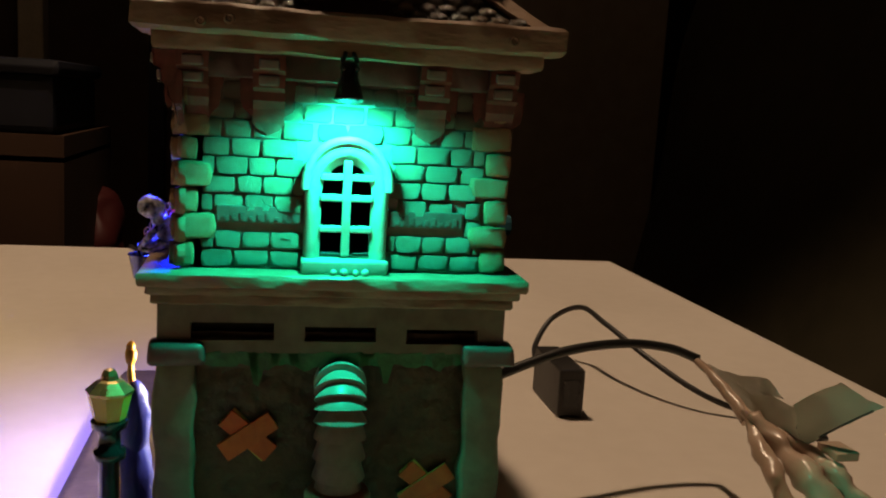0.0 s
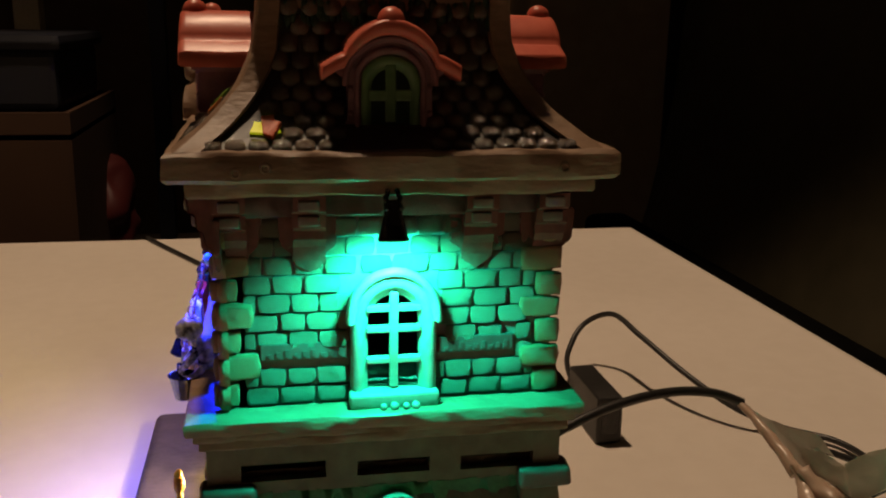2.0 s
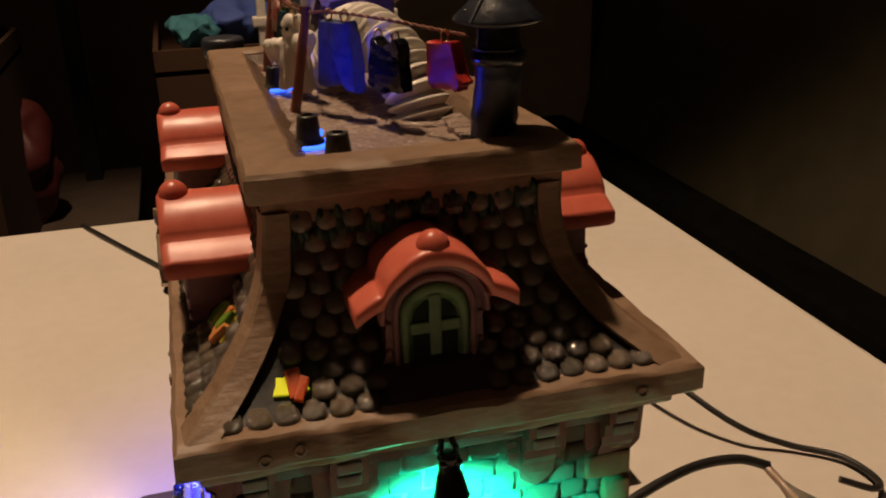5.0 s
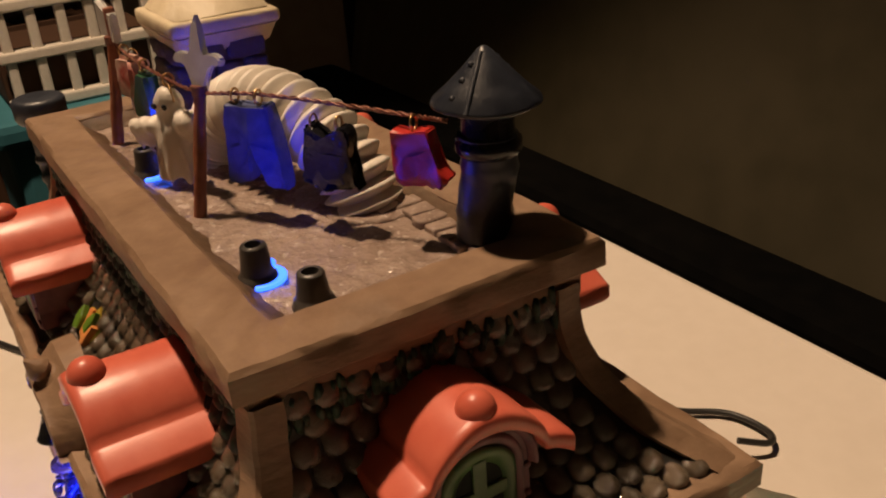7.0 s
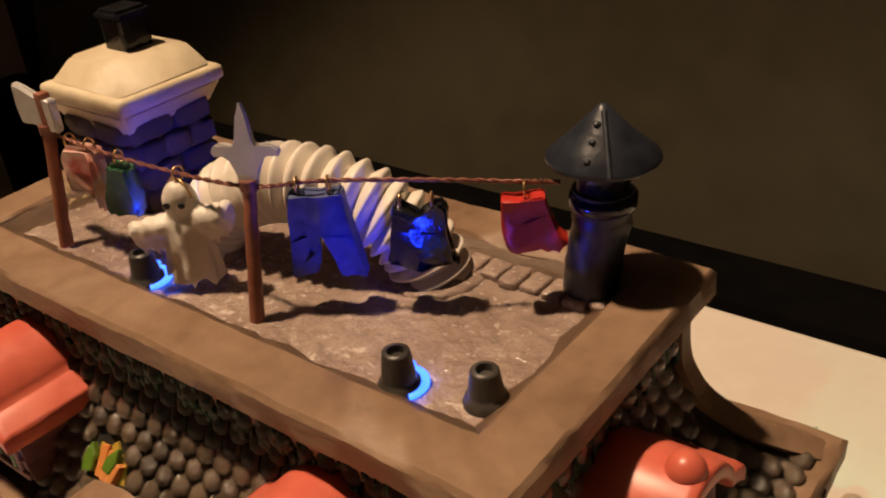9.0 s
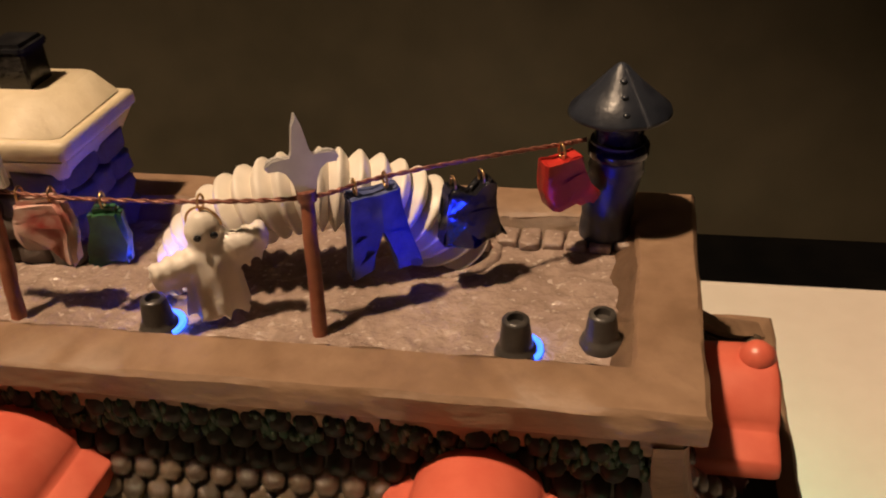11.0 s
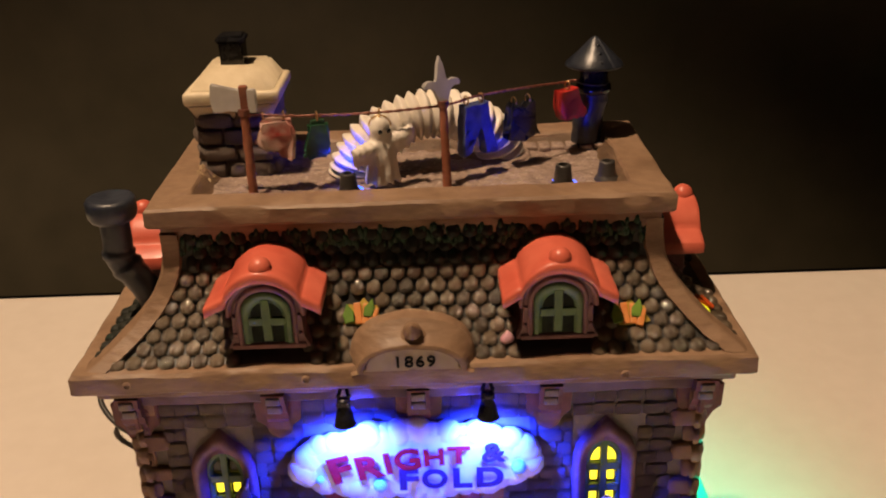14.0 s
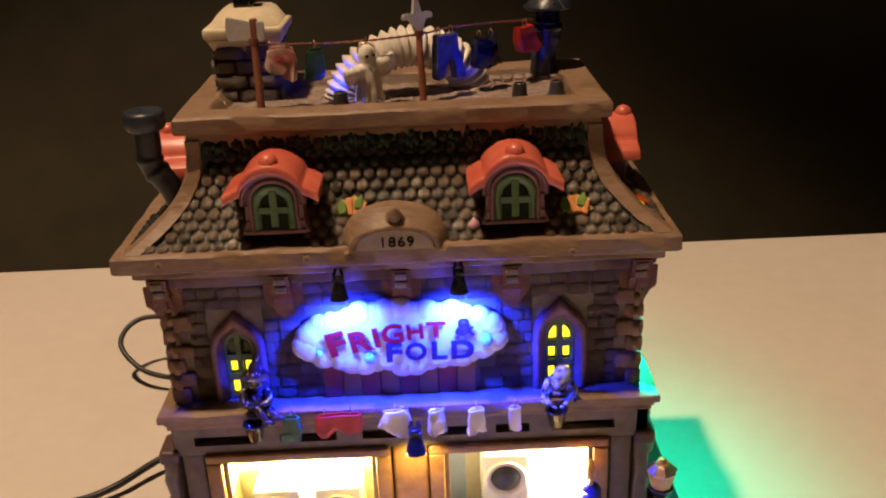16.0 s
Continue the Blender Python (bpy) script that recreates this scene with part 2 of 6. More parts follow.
def arch_line(w, h, spring, n=14, point=0.0):
    """An arched outline from bottom left round to bottom right."""
    pts = [(-w / 2, 0.0), (-w / 2, spring * 0.5)]
    for i in range(n + 1):
        a = math.pi * (1 - i / n)
        pts.append((w / 2 * math.cos(a), spring + (h - spring) * math.sin(a) + point * max(0, 1 - abs(math.cos(a)) * 2.5)))
    return pts + [(w / 2, spring * 0.5), (w / 2, 0.0)]


def arch_ring(bm, outer, inner, d0, d1, edge=0.06):
    """A frame between two outlines of as many points, from depth d0 to d1, with a rounded edge."""
    loops = []
    for line, d in ((outer, d0), (outer, d1 - edge)):
        loops.append([bm.verts.new((x, y, d)) for x, y in line])
    mixl = lambda f: [((x * (1 - f) + a * f), (y * (1 - f) + b * f)) for (x, y), (a, b) in zip(outer, inner)]
    loops.append([bm.verts.new((x, y, d1)) for x, y in mixl(0.25)])
    loops.append([bm.verts.new((x, y, d1)) for x, y in mixl(0.6)])
    loops.append([bm.verts.new((x, y, d1 - edge * 1.5)) for x, y in mixl(0.72)])
    loops.append([bm.verts.new((x, y, d1 - edge * 2)) for x, y in inner])
    loops.append([bm.verts.new((x, y, d0)) for x, y in inner])
    for a, b in zip(loops, loops[1:]):
        for k in range(len(a) - 1):
            bm.faces.new((a[k], a[k + 1], b[k + 1], b[k]))
    for k in (0, -1):
        bm.faces.new([l[k] for l in loops])


def flat(bm, line, d0, d1):
    """A slab with the given outline."""
    a = [bm.verts.new((x, y, d0)) for x, y in line]
    b = [bm.verts.new((x, y, d1)) for x, y in line]
    bm.faces.new(a)
    bm.faces.new(b)
    for k in range(len(a)):
        j = (k + 1) % len(a)
        bm.faces.new((a[k], a[j], b[j], b[k]))


def holed_wall(bm, u0, u1, v0, v1, d0, d1, holes):
    """A wall slab with real rectangular openings."""
    us = sorted({u0, u1, *[h[0] for h in holes], *[h[1] for h in holes]})
    vs = sorted({v0, v1, *[h[2] for h in holes], *[h[3] for h in holes]})
    for a, b in zip(us, us[1:]):
        for c, e in zip(vs, vs[1:]):
            if any(h[0] <= a and b <= h[1] and h[2] <= c and e <= h[3] for h in holes):
                continue
            box(bm, a, b, c, e, d0, d1)
    bmesh.ops.remove_doubles(bm, verts=bm.verts, dist=1e-4)


# stones: a handful of rough rounded blocks, one unit wide and high, shared by all
def stone_mesh(seed, mat):
    rng = random.Random(seed)
    me = bpy.data.meshes.new("stone")
    verts, faces = [], []
    for inset, d in ((0.0, 0.0), (0.0, 0.5), (0.05, 0.85), (0.15, 1.0)):
        for x, y in ((-1, -1), (0, -1), (1, -1), (1, 0), (1, 1), (0, 1), (-1, 1), (-1, 0)):
            k = 0.5 - inset
            cx = 0.85 if x and y else 1.0
            verts.append((x * k * cx ** 0.5 + rng.uniform(-0.03, 0.03), y * k * cx ** 0.5 + rng.uniform(-0.035, 0.035), d + rng.uniform(-0.2, 0.16) * (d > 0.8)))
    verts.append((rng.uniform(-0.1, 0.1), rng.uniform(-0.1, 0.1), 1.0 + rng.uniform(-0.3, 0.15)))
    for r in range(3):
        for k in range(8):
            j = (k + 1) % 8
            faces.append((r * 8 + k, r * 8 + j, r * 8 + 8 + j, r * 8 + 8 + k))
    for k in range(8):
        faces.append((24 + k, 24 + (k + 1) % 8, 32))
    me.from_pydata(verts, [], faces)
    for p in me.polygons:
        p.use_smooth = True
    me.materials.append(mat)
    return me


STONES = [stone_mesh(i, M_STONE) for i in range(7)]
QUOINS = [stone_mesh(20 + i, M_QUOIN) for i in range(5)]
DARKSTONES = [stone_mesh(40 + i, M_CHIM) for i in range(5)]


def stone(name, meshes, parent, wall, u, v, d, w, h, t, rng, tilt=2.0):
    ob = new(name, rng.choice(meshes))
    m = wall @ Matrix.Translation((u, v, d)) @ Matrix.Rotation(radians(rng.uniform(-tilt, tilt)), 4, "Z") @ Matrix.Diagonal((w, h, t, 1))
    m = Matrix.Diagonal((U, U, U, 1)) @ m
    ob.matrix_basis = m
    ob.parent = parent
    return ob


def courses(parent, wall, u0, u1, v0, v1, d, h, w, t, skip, seed):
    """Courses of separate stones over a stretch of wall, leaving the openings free."""
    rng = random.Random(seed)
    v, row = v0, 0
    while v + h * 0.8 < v1:
        u = u0 - (w * 0.5 if row % 2 else 0)
        while u < u1:
            ww = w * rng.uniform(0.8, 1.2)
            a, b = max(u, u0), min(u + ww, u1)
            for s0, s1, t0, t1 in skip:
                if t0 < v + h * 0.75 and v + h * 0.25 < t1:
                    if a < s0 < b and (b - s0) < (s0 - a) + 0.3:
                        b = min(b, s0)
                    if a < s1 < b and (s1 - a) <= (b - s1) + 0.3:
                        a = max(a, s1)
            mid = (a + b) / 2
            hit_skip = any(s0 < mid < s1 and t0 < v + h / 2 < t1 for s0, s1, t0, t1 in skip)
            if b - a > 0.18 and not hit_skip:
                stone("stone", STONES, parent, wall, mid, v + h / 2, d, (b - a) * 0.95, h * rng.uniform(0.9, 0.96), t * rng.uniform(0.75, 1.25), rng)
            u += ww
        v += h
        row += 1



# ---- table and room ----
M_WALLP = paint("brown_room_wall", (0.10, 0.065, 0.04), (0.13, 0.085, 0.055), 0.8, 20, 0.1)
M_FLOOR = paint("dark_room_floor", (0.05, 0.035, 0.025), (0.09, 0.06, 0.045), 0.6, 12, 0.1)
M_SOFA = paint("dark_brown_leather", (0.04, 0.033, 0.017), (0.058, 0.047, 0.026), 0.55, 26, 0.12, spec=0.5)

table = thing("table", "large cream-white laminate table with rounded edges", "table")
bm = bmesh.new()
box(bm, -47.6, 69.6, -74.6, 28.2, -2.6, 0.0)
part("tabletop", bm, M_TABLE, table)
bm = bmesh.new()
band(bm, -48.0, 70.0, -75.0, 28.6, -2.9, -0.004, 0.5, 0.0, 0)
part("edge_band", bm, M_TABLE, table, "rounded cream edge band", smooth=True)
for x in (-42, 64):
    for y in (-69, 22):
        bm = bmesh.new()
        box(bm, x - 2.5, x + 2.5, y - 2.5, y + 2.5, -76, -2.5, 0.3)
        part("leg", bm, M_TABLE, table)
bm = bmesh.new()
box(bm, -260, 260, -220, 260, -84, -76)
finish("floor", bm, M_FLOOR, None, "dark brown floor of the dim room", "floor", kind="structure")
bm = bmesh.new()
box(bm, -268, -260, -220, 260, -76, 175)
finish("wall_west", bm, M_WALLP, None, "brown-beige painted wall in the dim room", "wall", kind="structure")
bm = bmesh.new()
box(bm, -268, 268, 260, 268, -76, 175)
finish("wall_north", bm, M_WALLP, None, "brown-beige painted wall in the dim room", "wall", kind="structure")
bm = bmesh.new()
box(bm, 260, 268, -220, 260, -76, 175)
finish("wall_east", bm, M_WALLP, None, "brown-beige painted wall in the dim room", "wall", kind="structure")
bm = bmesh.new()
box(bm, -268, 268, -228, -220, -76, 175)
finish("wall_south", bm, M_WALLP, None, "brown-beige painted wall in the dim room", "wall", kind="structure")
# ceiling out of view, made pale so it bounces fill down on the deck
bm = bmesh.new()
box(bm, -268, 268, -228, 268, 175, 180)
finish("ceiling", bm, paint("ceiling_bounce_white", (0.5, 0.47, 0.42), (0.58, 0.55, 0.5), 0.8, 20, 0.1), None, "unseen ceiling of the dim room, pale to bounce fill light", "ceiling", kind="structure")


def sofa():
    """Seat and backrest as one deep concave sweep, behind the table's far edge."""
    top = thing("sofa", "dark brown leather sofa standing behind the table", "sofa")
    prof = [(56, -60), (57, -40), (60, -24), (64, -12), (67, -2), (69, 8), (72, 25), (74, 50), (78, 66), (86, 70), (92, 60), (92, -60)]
    line = smooth_path([(0, y, z) for y, z in prof], 5)
    bm = bmesh.new()
    rings = []
    for i in range(31):
        f = i / 30
        x = -132 + 288 * f
        e = min(f, 1 - f) * 30
        k = 1 if e > 3 else math.sqrt(1 - (1 - e / 3) ** 2) * 0.25 + 0.75
        rings.append([bm.verts.new((x, 62 + (p.y - 62) * k, -60 + (p.z + 60) * k)) for p in line])
    for a, b in zip(rings, rings[1:]):
        for j in range(len(a) - 1):
            bm.faces.new((a[j], a[j + 1], b[j + 1], b[j]))
    bm.faces.new(rings[0])
    bm.faces.new(rings[-1])
    part("upholstery", bm, M_SOFA, top, smooth=True)
    # near-black block drawn in place of the shaded gap below the seat
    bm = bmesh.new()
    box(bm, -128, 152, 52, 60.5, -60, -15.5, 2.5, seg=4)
    part("skirt", bm, paint("gap_shade_black", (0.003, 0.003, 0.003), (0.006, 0.0055, 0.005), 0.95, 40, 0.1, spec=0.02), top, "near-black block in place of the shaded gap below the seat")
    for x in (-122, 146):
        for y in (62, 86):
            bm = bmesh.new()
            box(bm, x - 3, x + 3, y - 3, y + 3, -76, -60, 0.4)
            part("leg", bm, M_FLOOR, top)


sofa()

# ---- the miniature house ----
house = thing("miniature_house", "painted resin miniature laundry house with mansard roof on the table", "miniature house")

# ground slab; its dark front corner also stands in for a shadow edge
bm = bmesh.new()
box(bm, -11, 11, -7.8, 5.2, 0.0, 0.9, 0.4, seg=3)
part("base_slab", bm, paint("base_earth_and_shade", (0.05, 0.036, 0.03), (0.1, 0.07, 0.055), 0.6, 160, 0.8), house, "brown moulded base slab, front corner standing in for a shadow edge", smooth=True)

# ground storey: earth-coloured walls, piers, slotted band
LOW = 8.05
bm = bmesh.new()
g = bmesh.ops.create_grid(bm, x_segments=60, y_segments=50, size=0.5)
for v in bm.verts:
    u, w = v.co.x * 7.6, 4.2 + v.co.y * 6.6
    v.co = Vector((LOW + 0.09 * noise.noise(Vector((u, w, 1)) * 1.4) + 0.05 * noise.noise(Vector((u, w, 5)) * 4.5), u, w))
bmesh.ops.solidify(bm, geom=bm.faces[:], thickness=0.3)
wall_low = part("lower_wall", bm, M_LOWER, house, "rough dark earth-brown plaster lower wall", smooth=True)
bm = bmesh.new()
box(bm, -LOW, -LOW + 0.4, -3.8, 3.8, 0.9, 7.5)
part("lower_wall", bm, M_LOWER, house)
bm = bmesh.new()
box(bm, -LOW + 0.4, LOW - 0.4, 3.4, 3.8, 0.9, 7.5)
part("lower_wall", bm, M_LOWER, house)
for sx in (-1, 1):
    for y0, y1 in ((-4.3, -3.36), (3.09, 4.08)):
        bm = bmesh.new()
        box(bm, sx * 8.4 - 0.45, sx * 8.4 + 0.05, y0, y1, 0.9, 6.85, 0.12, seg=2)
        bmesh.ops.subdivide_edges(bm, edges=[e for e in bm.edges if abs(e.verts[0].co.z - e.verts[1].co.z) > 2], cuts=14)
        wobble(bm, 0.12, 1.6, sx + y0)
        part("pier", bm, M_PIER, house, "grey-green corner pier", smooth=True)
        bm = bmesh.new()
        box(bm, sx * 8.4 - 0.5, sx * 8.4 + 0.22, y0 - 0.15, y1 + 0.2, 6.78, 7.32, 0.16, seg=3)
        wobble(bm, 0.05, 2.0, y0)
        part("capital", bm, M_FRIEZE, house, "plum pier capital", smooth=True)
SLOT_E = [(-3.5, -1.58, 7.36, 7.78), (-0.86, 0.84, 7.34, 7.7), (1.58, 3.36, 7.3, 7.66)]
bm = bmesh.new()
holed_wall(bm, -4.25, 4.0, 7.05, 8.3, 7.95, 8.35, SLOT_E)
on(bm, EAST)
part("slotted_band", bm, M_PIER, house, "grey-green band with long slots")
# added dark sheet: shade inside the side slots, given as colour
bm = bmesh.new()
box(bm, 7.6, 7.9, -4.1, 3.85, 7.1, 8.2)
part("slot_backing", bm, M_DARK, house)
SLOT_F = [(-7.6, -5.4, 7.42, 7.78), (-4.6, -2.6, 7.42, 7.78), (-1.7, -0.4, 7.42, 7.78), (0.7, 2.4, 7.42, 7.78), (3.0, 4.2, 7.42, 7.78), (5.0, 7.2, 7.42, 7.78)]
bm = bmesh.new()
holed_wall(bm, -8.34, 8.34, 7.05, 8.3, 3.85, 4.25, SLOT_F)
on(bm, FRONT)
part("slotted_band", bm, M_PIER, house, "grey-green band with long slots")
# same sheet for the front slots, their inner darkness put into colour
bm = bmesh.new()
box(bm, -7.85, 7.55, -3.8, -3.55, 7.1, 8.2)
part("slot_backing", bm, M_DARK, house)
bm = bmesh.new()
box(bm, -8.35, -7.95, -3.84, 4.0, 7.05, 8.3)
part("slotted_band", bm, M_PIER, house)

# moss hanging under the band on the side wall
bm = bmesh.new()
top, low = [], []
rng = random.Random(4)
for i in range(61):
    u = -3.3 + 6.4 * i / 60
    drop = 0.28 + 0.3 * max(0, noise.noise(Vector((u * 1.9, 3, 0)))) + (0.42 if i in (12, 13, 27, 28, 29, 41, 42) else 0) + rng.uniform(0, 0.08)
    top.append((u, 7.08))
    low.append((u, 7.08 - drop))
for (u0, t0), (u1, t1), (_, l0), (_, l1) in zip(top, top[1:], low, low[1:]):
    vs = [bm.verts.new((8.1 + 0.12, u0, t0)), bm.verts.new((8.1 + 0.12, u1, t1)), bm.verts.new((8.1 + 0.1, u1, l1)), bm.verts.new((8.1 + 0.1, u0, l0))]
    bm.faces.new(vs)
bmesh.ops.remove_doubles(bm, verts=bm.verts, dist=1e-3)
bmesh.ops.solidify(bm, geom=bm.faces[:], thickness=0.13)
wobble(bm, 0.05, 5)
part("moss_fringe", bm, paint("green_dripping_moss", (0.012, 0.07, 0.02), (0.035, 0.15, 0.045), 0.5, 420, 0.8), house, "dark green dripping moss", smooth=True)

# boarded patches on the side wall
M_ORANGE = paint("orange_board", (0.52, 0.06, 0.005), (0.68, 0.11, 0.012), 0.5, 300, 0.4)
M_YELLOW = paint("yellow_ochre_board", (0.5, 0.3, 0.05), (0.65, 0.42, 0.1), 0.5, 300, 0.4)
for cu, cv in ((-2.12, 4.95), (2.3, 3.6)):
    for ang, mat, d in ((45, M_YELLOW, 8.14), (-40, M_ORANGE, 8.2), (35, M_ORANGE, 8.26)):
        bm = bmesh.new()
        box(bm, -0.72, 0.72, -0.25, 0.25, 0, 0.1, 0.03)
        on(bm, EAST @ Matrix.Translation((cu, cv, d - 0.08)) @ Matrix.Rotation(radians(ang + (90 if mat is M_YELLOW else 0)), 4, "Z"))
        part("patch_board", bm, mat, wall_low, "orange crossed repair board" if mat is M_ORANGE else "yellow repair board")

# corrugated vent on the side wall
pts = smooth_path([(8.1, 0.02, 6.3), (8.45, 0.02, 6.3), (8.75, 0.02, 6.0), (8.88, 0.02, 5.5), (8.92, 0.02, 4.6), (8.92, 0.02, 3.6)], 30)
bm = bmesh.new()
tube(bm, pts, [0.47 + 0.17 * ((i * 0.068) % 1) ** 0.8 for i in range(len(pts))], 24)
part("vent_pipe", bm, paint("dirty_grey_duct", (0.2, 0.17, 0.14), (0.32, 0.28, 0.23), 0.4, 260, 0.3), house, "dirty grey corrugated vent pipe", smooth=True)
bm = bmesh.new()
lathe(bm, [(0.62, 0.9), (0.62, 3.55), (0.78, 3.55), (0.8, 3.75), (0.7, 3.9), (0.5, 3.95)], 24, (8.92, 0.02, 0))
part("vent_base", bm, M_POST, house, "rust brown vent base", smooth=True)

# ledge between the storeys
for z0, z1, x, y0, y1, w, sd in ((8.2, 8.48, 8.42, -4.4, 4.15, 0.5, 3), (8.44, 8.7, 8.48, -4.5, 4.3, 0.6, 7), (8.64, 8.96, 8.62, -4.7, 4.48, 1.15, 1)):
    bm = bmesh.new()
    band(bm, -x, x, y0, y1, z0, z1, w, 0.035, sd)
    part("ledge_moulding", bm, M_TRIM, house, "brown moulded ledge", smooth=True)
bm = bmesh.new()
box(bm, -8.0, 8.0, -4.1, 3.9, 8.5, 8.93)
part("ledge_floor", bm, M_TRIM, house)

# upper storey walls with openings
WIN_F = [(-5.72, 9.1, 1.12, 2.75), (5.28, 9.1, 1.12, 2.75)]
bm = bmesh.new()
holed_wall(bm, -3.65, 3.7, 8.9, 14.2, 7.35, 7.75, [(-0.6, 0.66, 9.35, 11.75)])
on(bm, EAST)
upper_east = part("upper_wall", bm, M_MORTAR, house, "dark mortar wall with raised stones")
bm = bmesh.new()
holed_wall(bm, -7.75, 7.75, 8.9, 14.2, 3.3, 3.7, [(c - w / 2, c + w / 2, z, z + h) for c, z, w, h in WIN_F])
on(bm, FRONT)
upper_front = part("upper_wall", bm, M_MORTAR, house, "dark mortar wall with raised stones")
bm = bmesh.new()
box(bm, -7.75, -7.35, -3.3, 3.7, 8.9, 14.2)
upper_west = part("upper_wall", bm, M_MORTAR, house)
bm = bmesh.new()
box(bm, -7.35, 7.35, 3.4, 3.7, 8.9, 14.2)
part("upper_wall", bm, M_MORTAR, house)
bm = bmesh.new()
box(bm, -7.3, 7.3, -3.25, 3.35, 14.0, 14.3)
part("attic_floor", bm, M_DARK, house)

# side window: stone surround, bars, sill with pebbles
M_SURR = paint("pale_stone_surround", (0.27, 0.23, 0.18), (0.38, 0.32, 0.26), 0.5, 260, 0.4)
bm = bmesh.new()
arch_ring(bm, arch_line(1.98, 3.0, 1.75), arch_line(1.2, 2.45, 1.72), -0.1, 0.32, 0.09)
on(bm, EAST, 0.03, 9.12, 7.75)
win_e = part("window", bm, M_SURR, house, "round-arched stone window surround with open bars", smooth=True)
bm = bmesh.new()
arch_ring(bm, arch_line(2.2, 1.28, 0.12), arch_line(1.75, 1.02, 0.12), 0, 0.2, 0.06)
on(bm, EAST, 0.03, 10.95, 7.97)
part("hood_mould", bm, M_SURR, win_e, smooth=True)
bm = bmesh.new()
box(bm, -0.07, 0.13, 9.35, 11.65, 7.78, 8.02, 0.04)
on(bm, EAST)
part("window_bar", bm, M_SURR, win_e)
for v in (10.0, 10.75, 11.25):
    bm = bmesh.new()
    box(bm, -0.6, 0.66, v - 0.08, v + 0.08, 7.78, 7.98, 0.04)
    on(bm, EAST)
    part("window_bar", bm, M_SURR, win_e)
bm = bmesh.new()
box(bm, -1.02, 1.06, 8.95, 9.3, 7.7, 8.3, 0.08)
wobble(bm, 0.04, 3)
on(bm, EAST)
part("window_sill", bm, M_SURR, win_e, smooth=True)
for i, u in enumerate((-0.25, 0.0, 0.28, 0.5)):
    bm = bmesh.new()
    bmesh.ops.create_icosphere(bm, subdivisions=2, radius=0.085 + 0.02 * (i % 2))
    on(bm, EAST, u, 9.02, 8.36)
    part("pebble", bm, M_SURR, win_e, smooth=True)
# worn dark plates beside the window
for u0, u1 in ((-3.0, -1.0), (1.08, 2.9)):
    bm = bmesh.new()
    box(bm, u0, u1, 10.08, 10.48, 7.7, 7.86, 0.03)
    on(bm, EAST)
    part("worn_plate", bm, M_FRIEZE, upper_east, "dark worn wall plate with scratches")
    for k in range(9):
        u = u0 + 0.2 + k * (u1 - u0 - 0.4) / 8
        bm = bmesh.new()
        box(bm, u - 0.04, u + 0.05, 10.16, 10.16 + 0.07 + 0.1 * ((k * 7) % 3) / 2, 7.85, 7.88)
        on(bm, EAST)
        part("scratch_bar", bm, M_FRIEZE, upper_east)

# front windows: pointed plum surround, yellow lit panes behind dark green bars
M_PANE = glow("lit_yellow_pane", (1.0, 0.78, 0.03), 1.3)
M_DIM = paint("dim_olive_pane", (0.03, 0.035, 0.008), (0.09, 0.09, 0.02), 0.3, 200, 0.1)
for n, (c, z, w, h) in enumerate(WIN_F):
    bm = bmesh.new()
    arch_ring(bm, arch_line(1.85, 3.1, 2.0, point=0.35), arch_line(1.05, 2.62, 1.9), -0.1, 0.3, 0.1)
    on(bm, FRONT, c, z - 0.1, 3.7)
    win = part("window", bm, M_PLUM, house, "pointed plum window surround with yellow lit panes", smooth=True)
    bm = bmesh.new()
    box(bm, c - 0.1, c + 0.1, z, z + 2.5, 3.6, 3.76, 0.03)
    on(bm, FRONT)
    part("window_bar", bm, M_GREENW, win)
    for v in (z + 0.77, z + 1.54):
        bm = bmesh.new()
        box(bm, c - 0.55, c + 0.55, v - 0.13, v + 0.13, 3.6, 3.74, 0.03)
        on(bm, FRONT)
        part("window_bar", bm, M_GREENW, win)
    for row, (v0, v1) in enumerate(((z + 0.08, z + 0.62), (z + 0.92, z + 1.42), (z + 1.68, z + 2.12))):
        for sx in (-1, 1):
            lit = not (n == 0 and (row == 2 or (sx > 0 and row == 0)))
            bm = bmesh.new()
            u0, u1 = sorted((c + sx * 0.1, c + sx * 0.4))
            g = 0.04 if row < 2 else 0.0
            box(bm, u0 + g, u1 - g, v0 + g, v1 - g * 2, 3.5, 3.6, 0.05)
            on(bm, FRONT)
            part("pane", bm, M_PANE if lit else M_DIM, win, "glowing yellow pane" if lit else "dark pane", smooth=True)
    bm = bmesh.new()
    arch_ring(bm, arch_line(1.1, 2.65, 1.9), arch_line(0.76, 2.32, 1.8), 0, 0.16, 0.04)
    on(bm, FRONT, c, z - 0.08, 3.58)
    part("window_frame", bm, M_GREENW, win, "moss green arched window frame", smooth=True)
    bm = bmesh.new()
    box(bm, c - 0.56, c + 0.56, z, z + 2.7, 3.4, 3.46)
    on(bm, FRONT)
    part("window_backing", bm, M_DARK, win)

# frieze and eaves
bm = bmesh.new()
band(bm, -8.0, 8.0, -3.98, 3.95, 13.42, 14.1, 0.4, 0.03, 21)
part("frieze", bm, M_FRIEZE, house, "plum painted frieze under the eaves", smooth=True)
bm = bmesh.new()
band(bm, -8.62, 8.58, -4.42, 4.45, 13.98, 14.4, 1.0, 0.045, 31)
part("eave_board", bm, M_TRIM, house, "brown wavy lower eave board", smooth=True)
bm = bmesh.new()
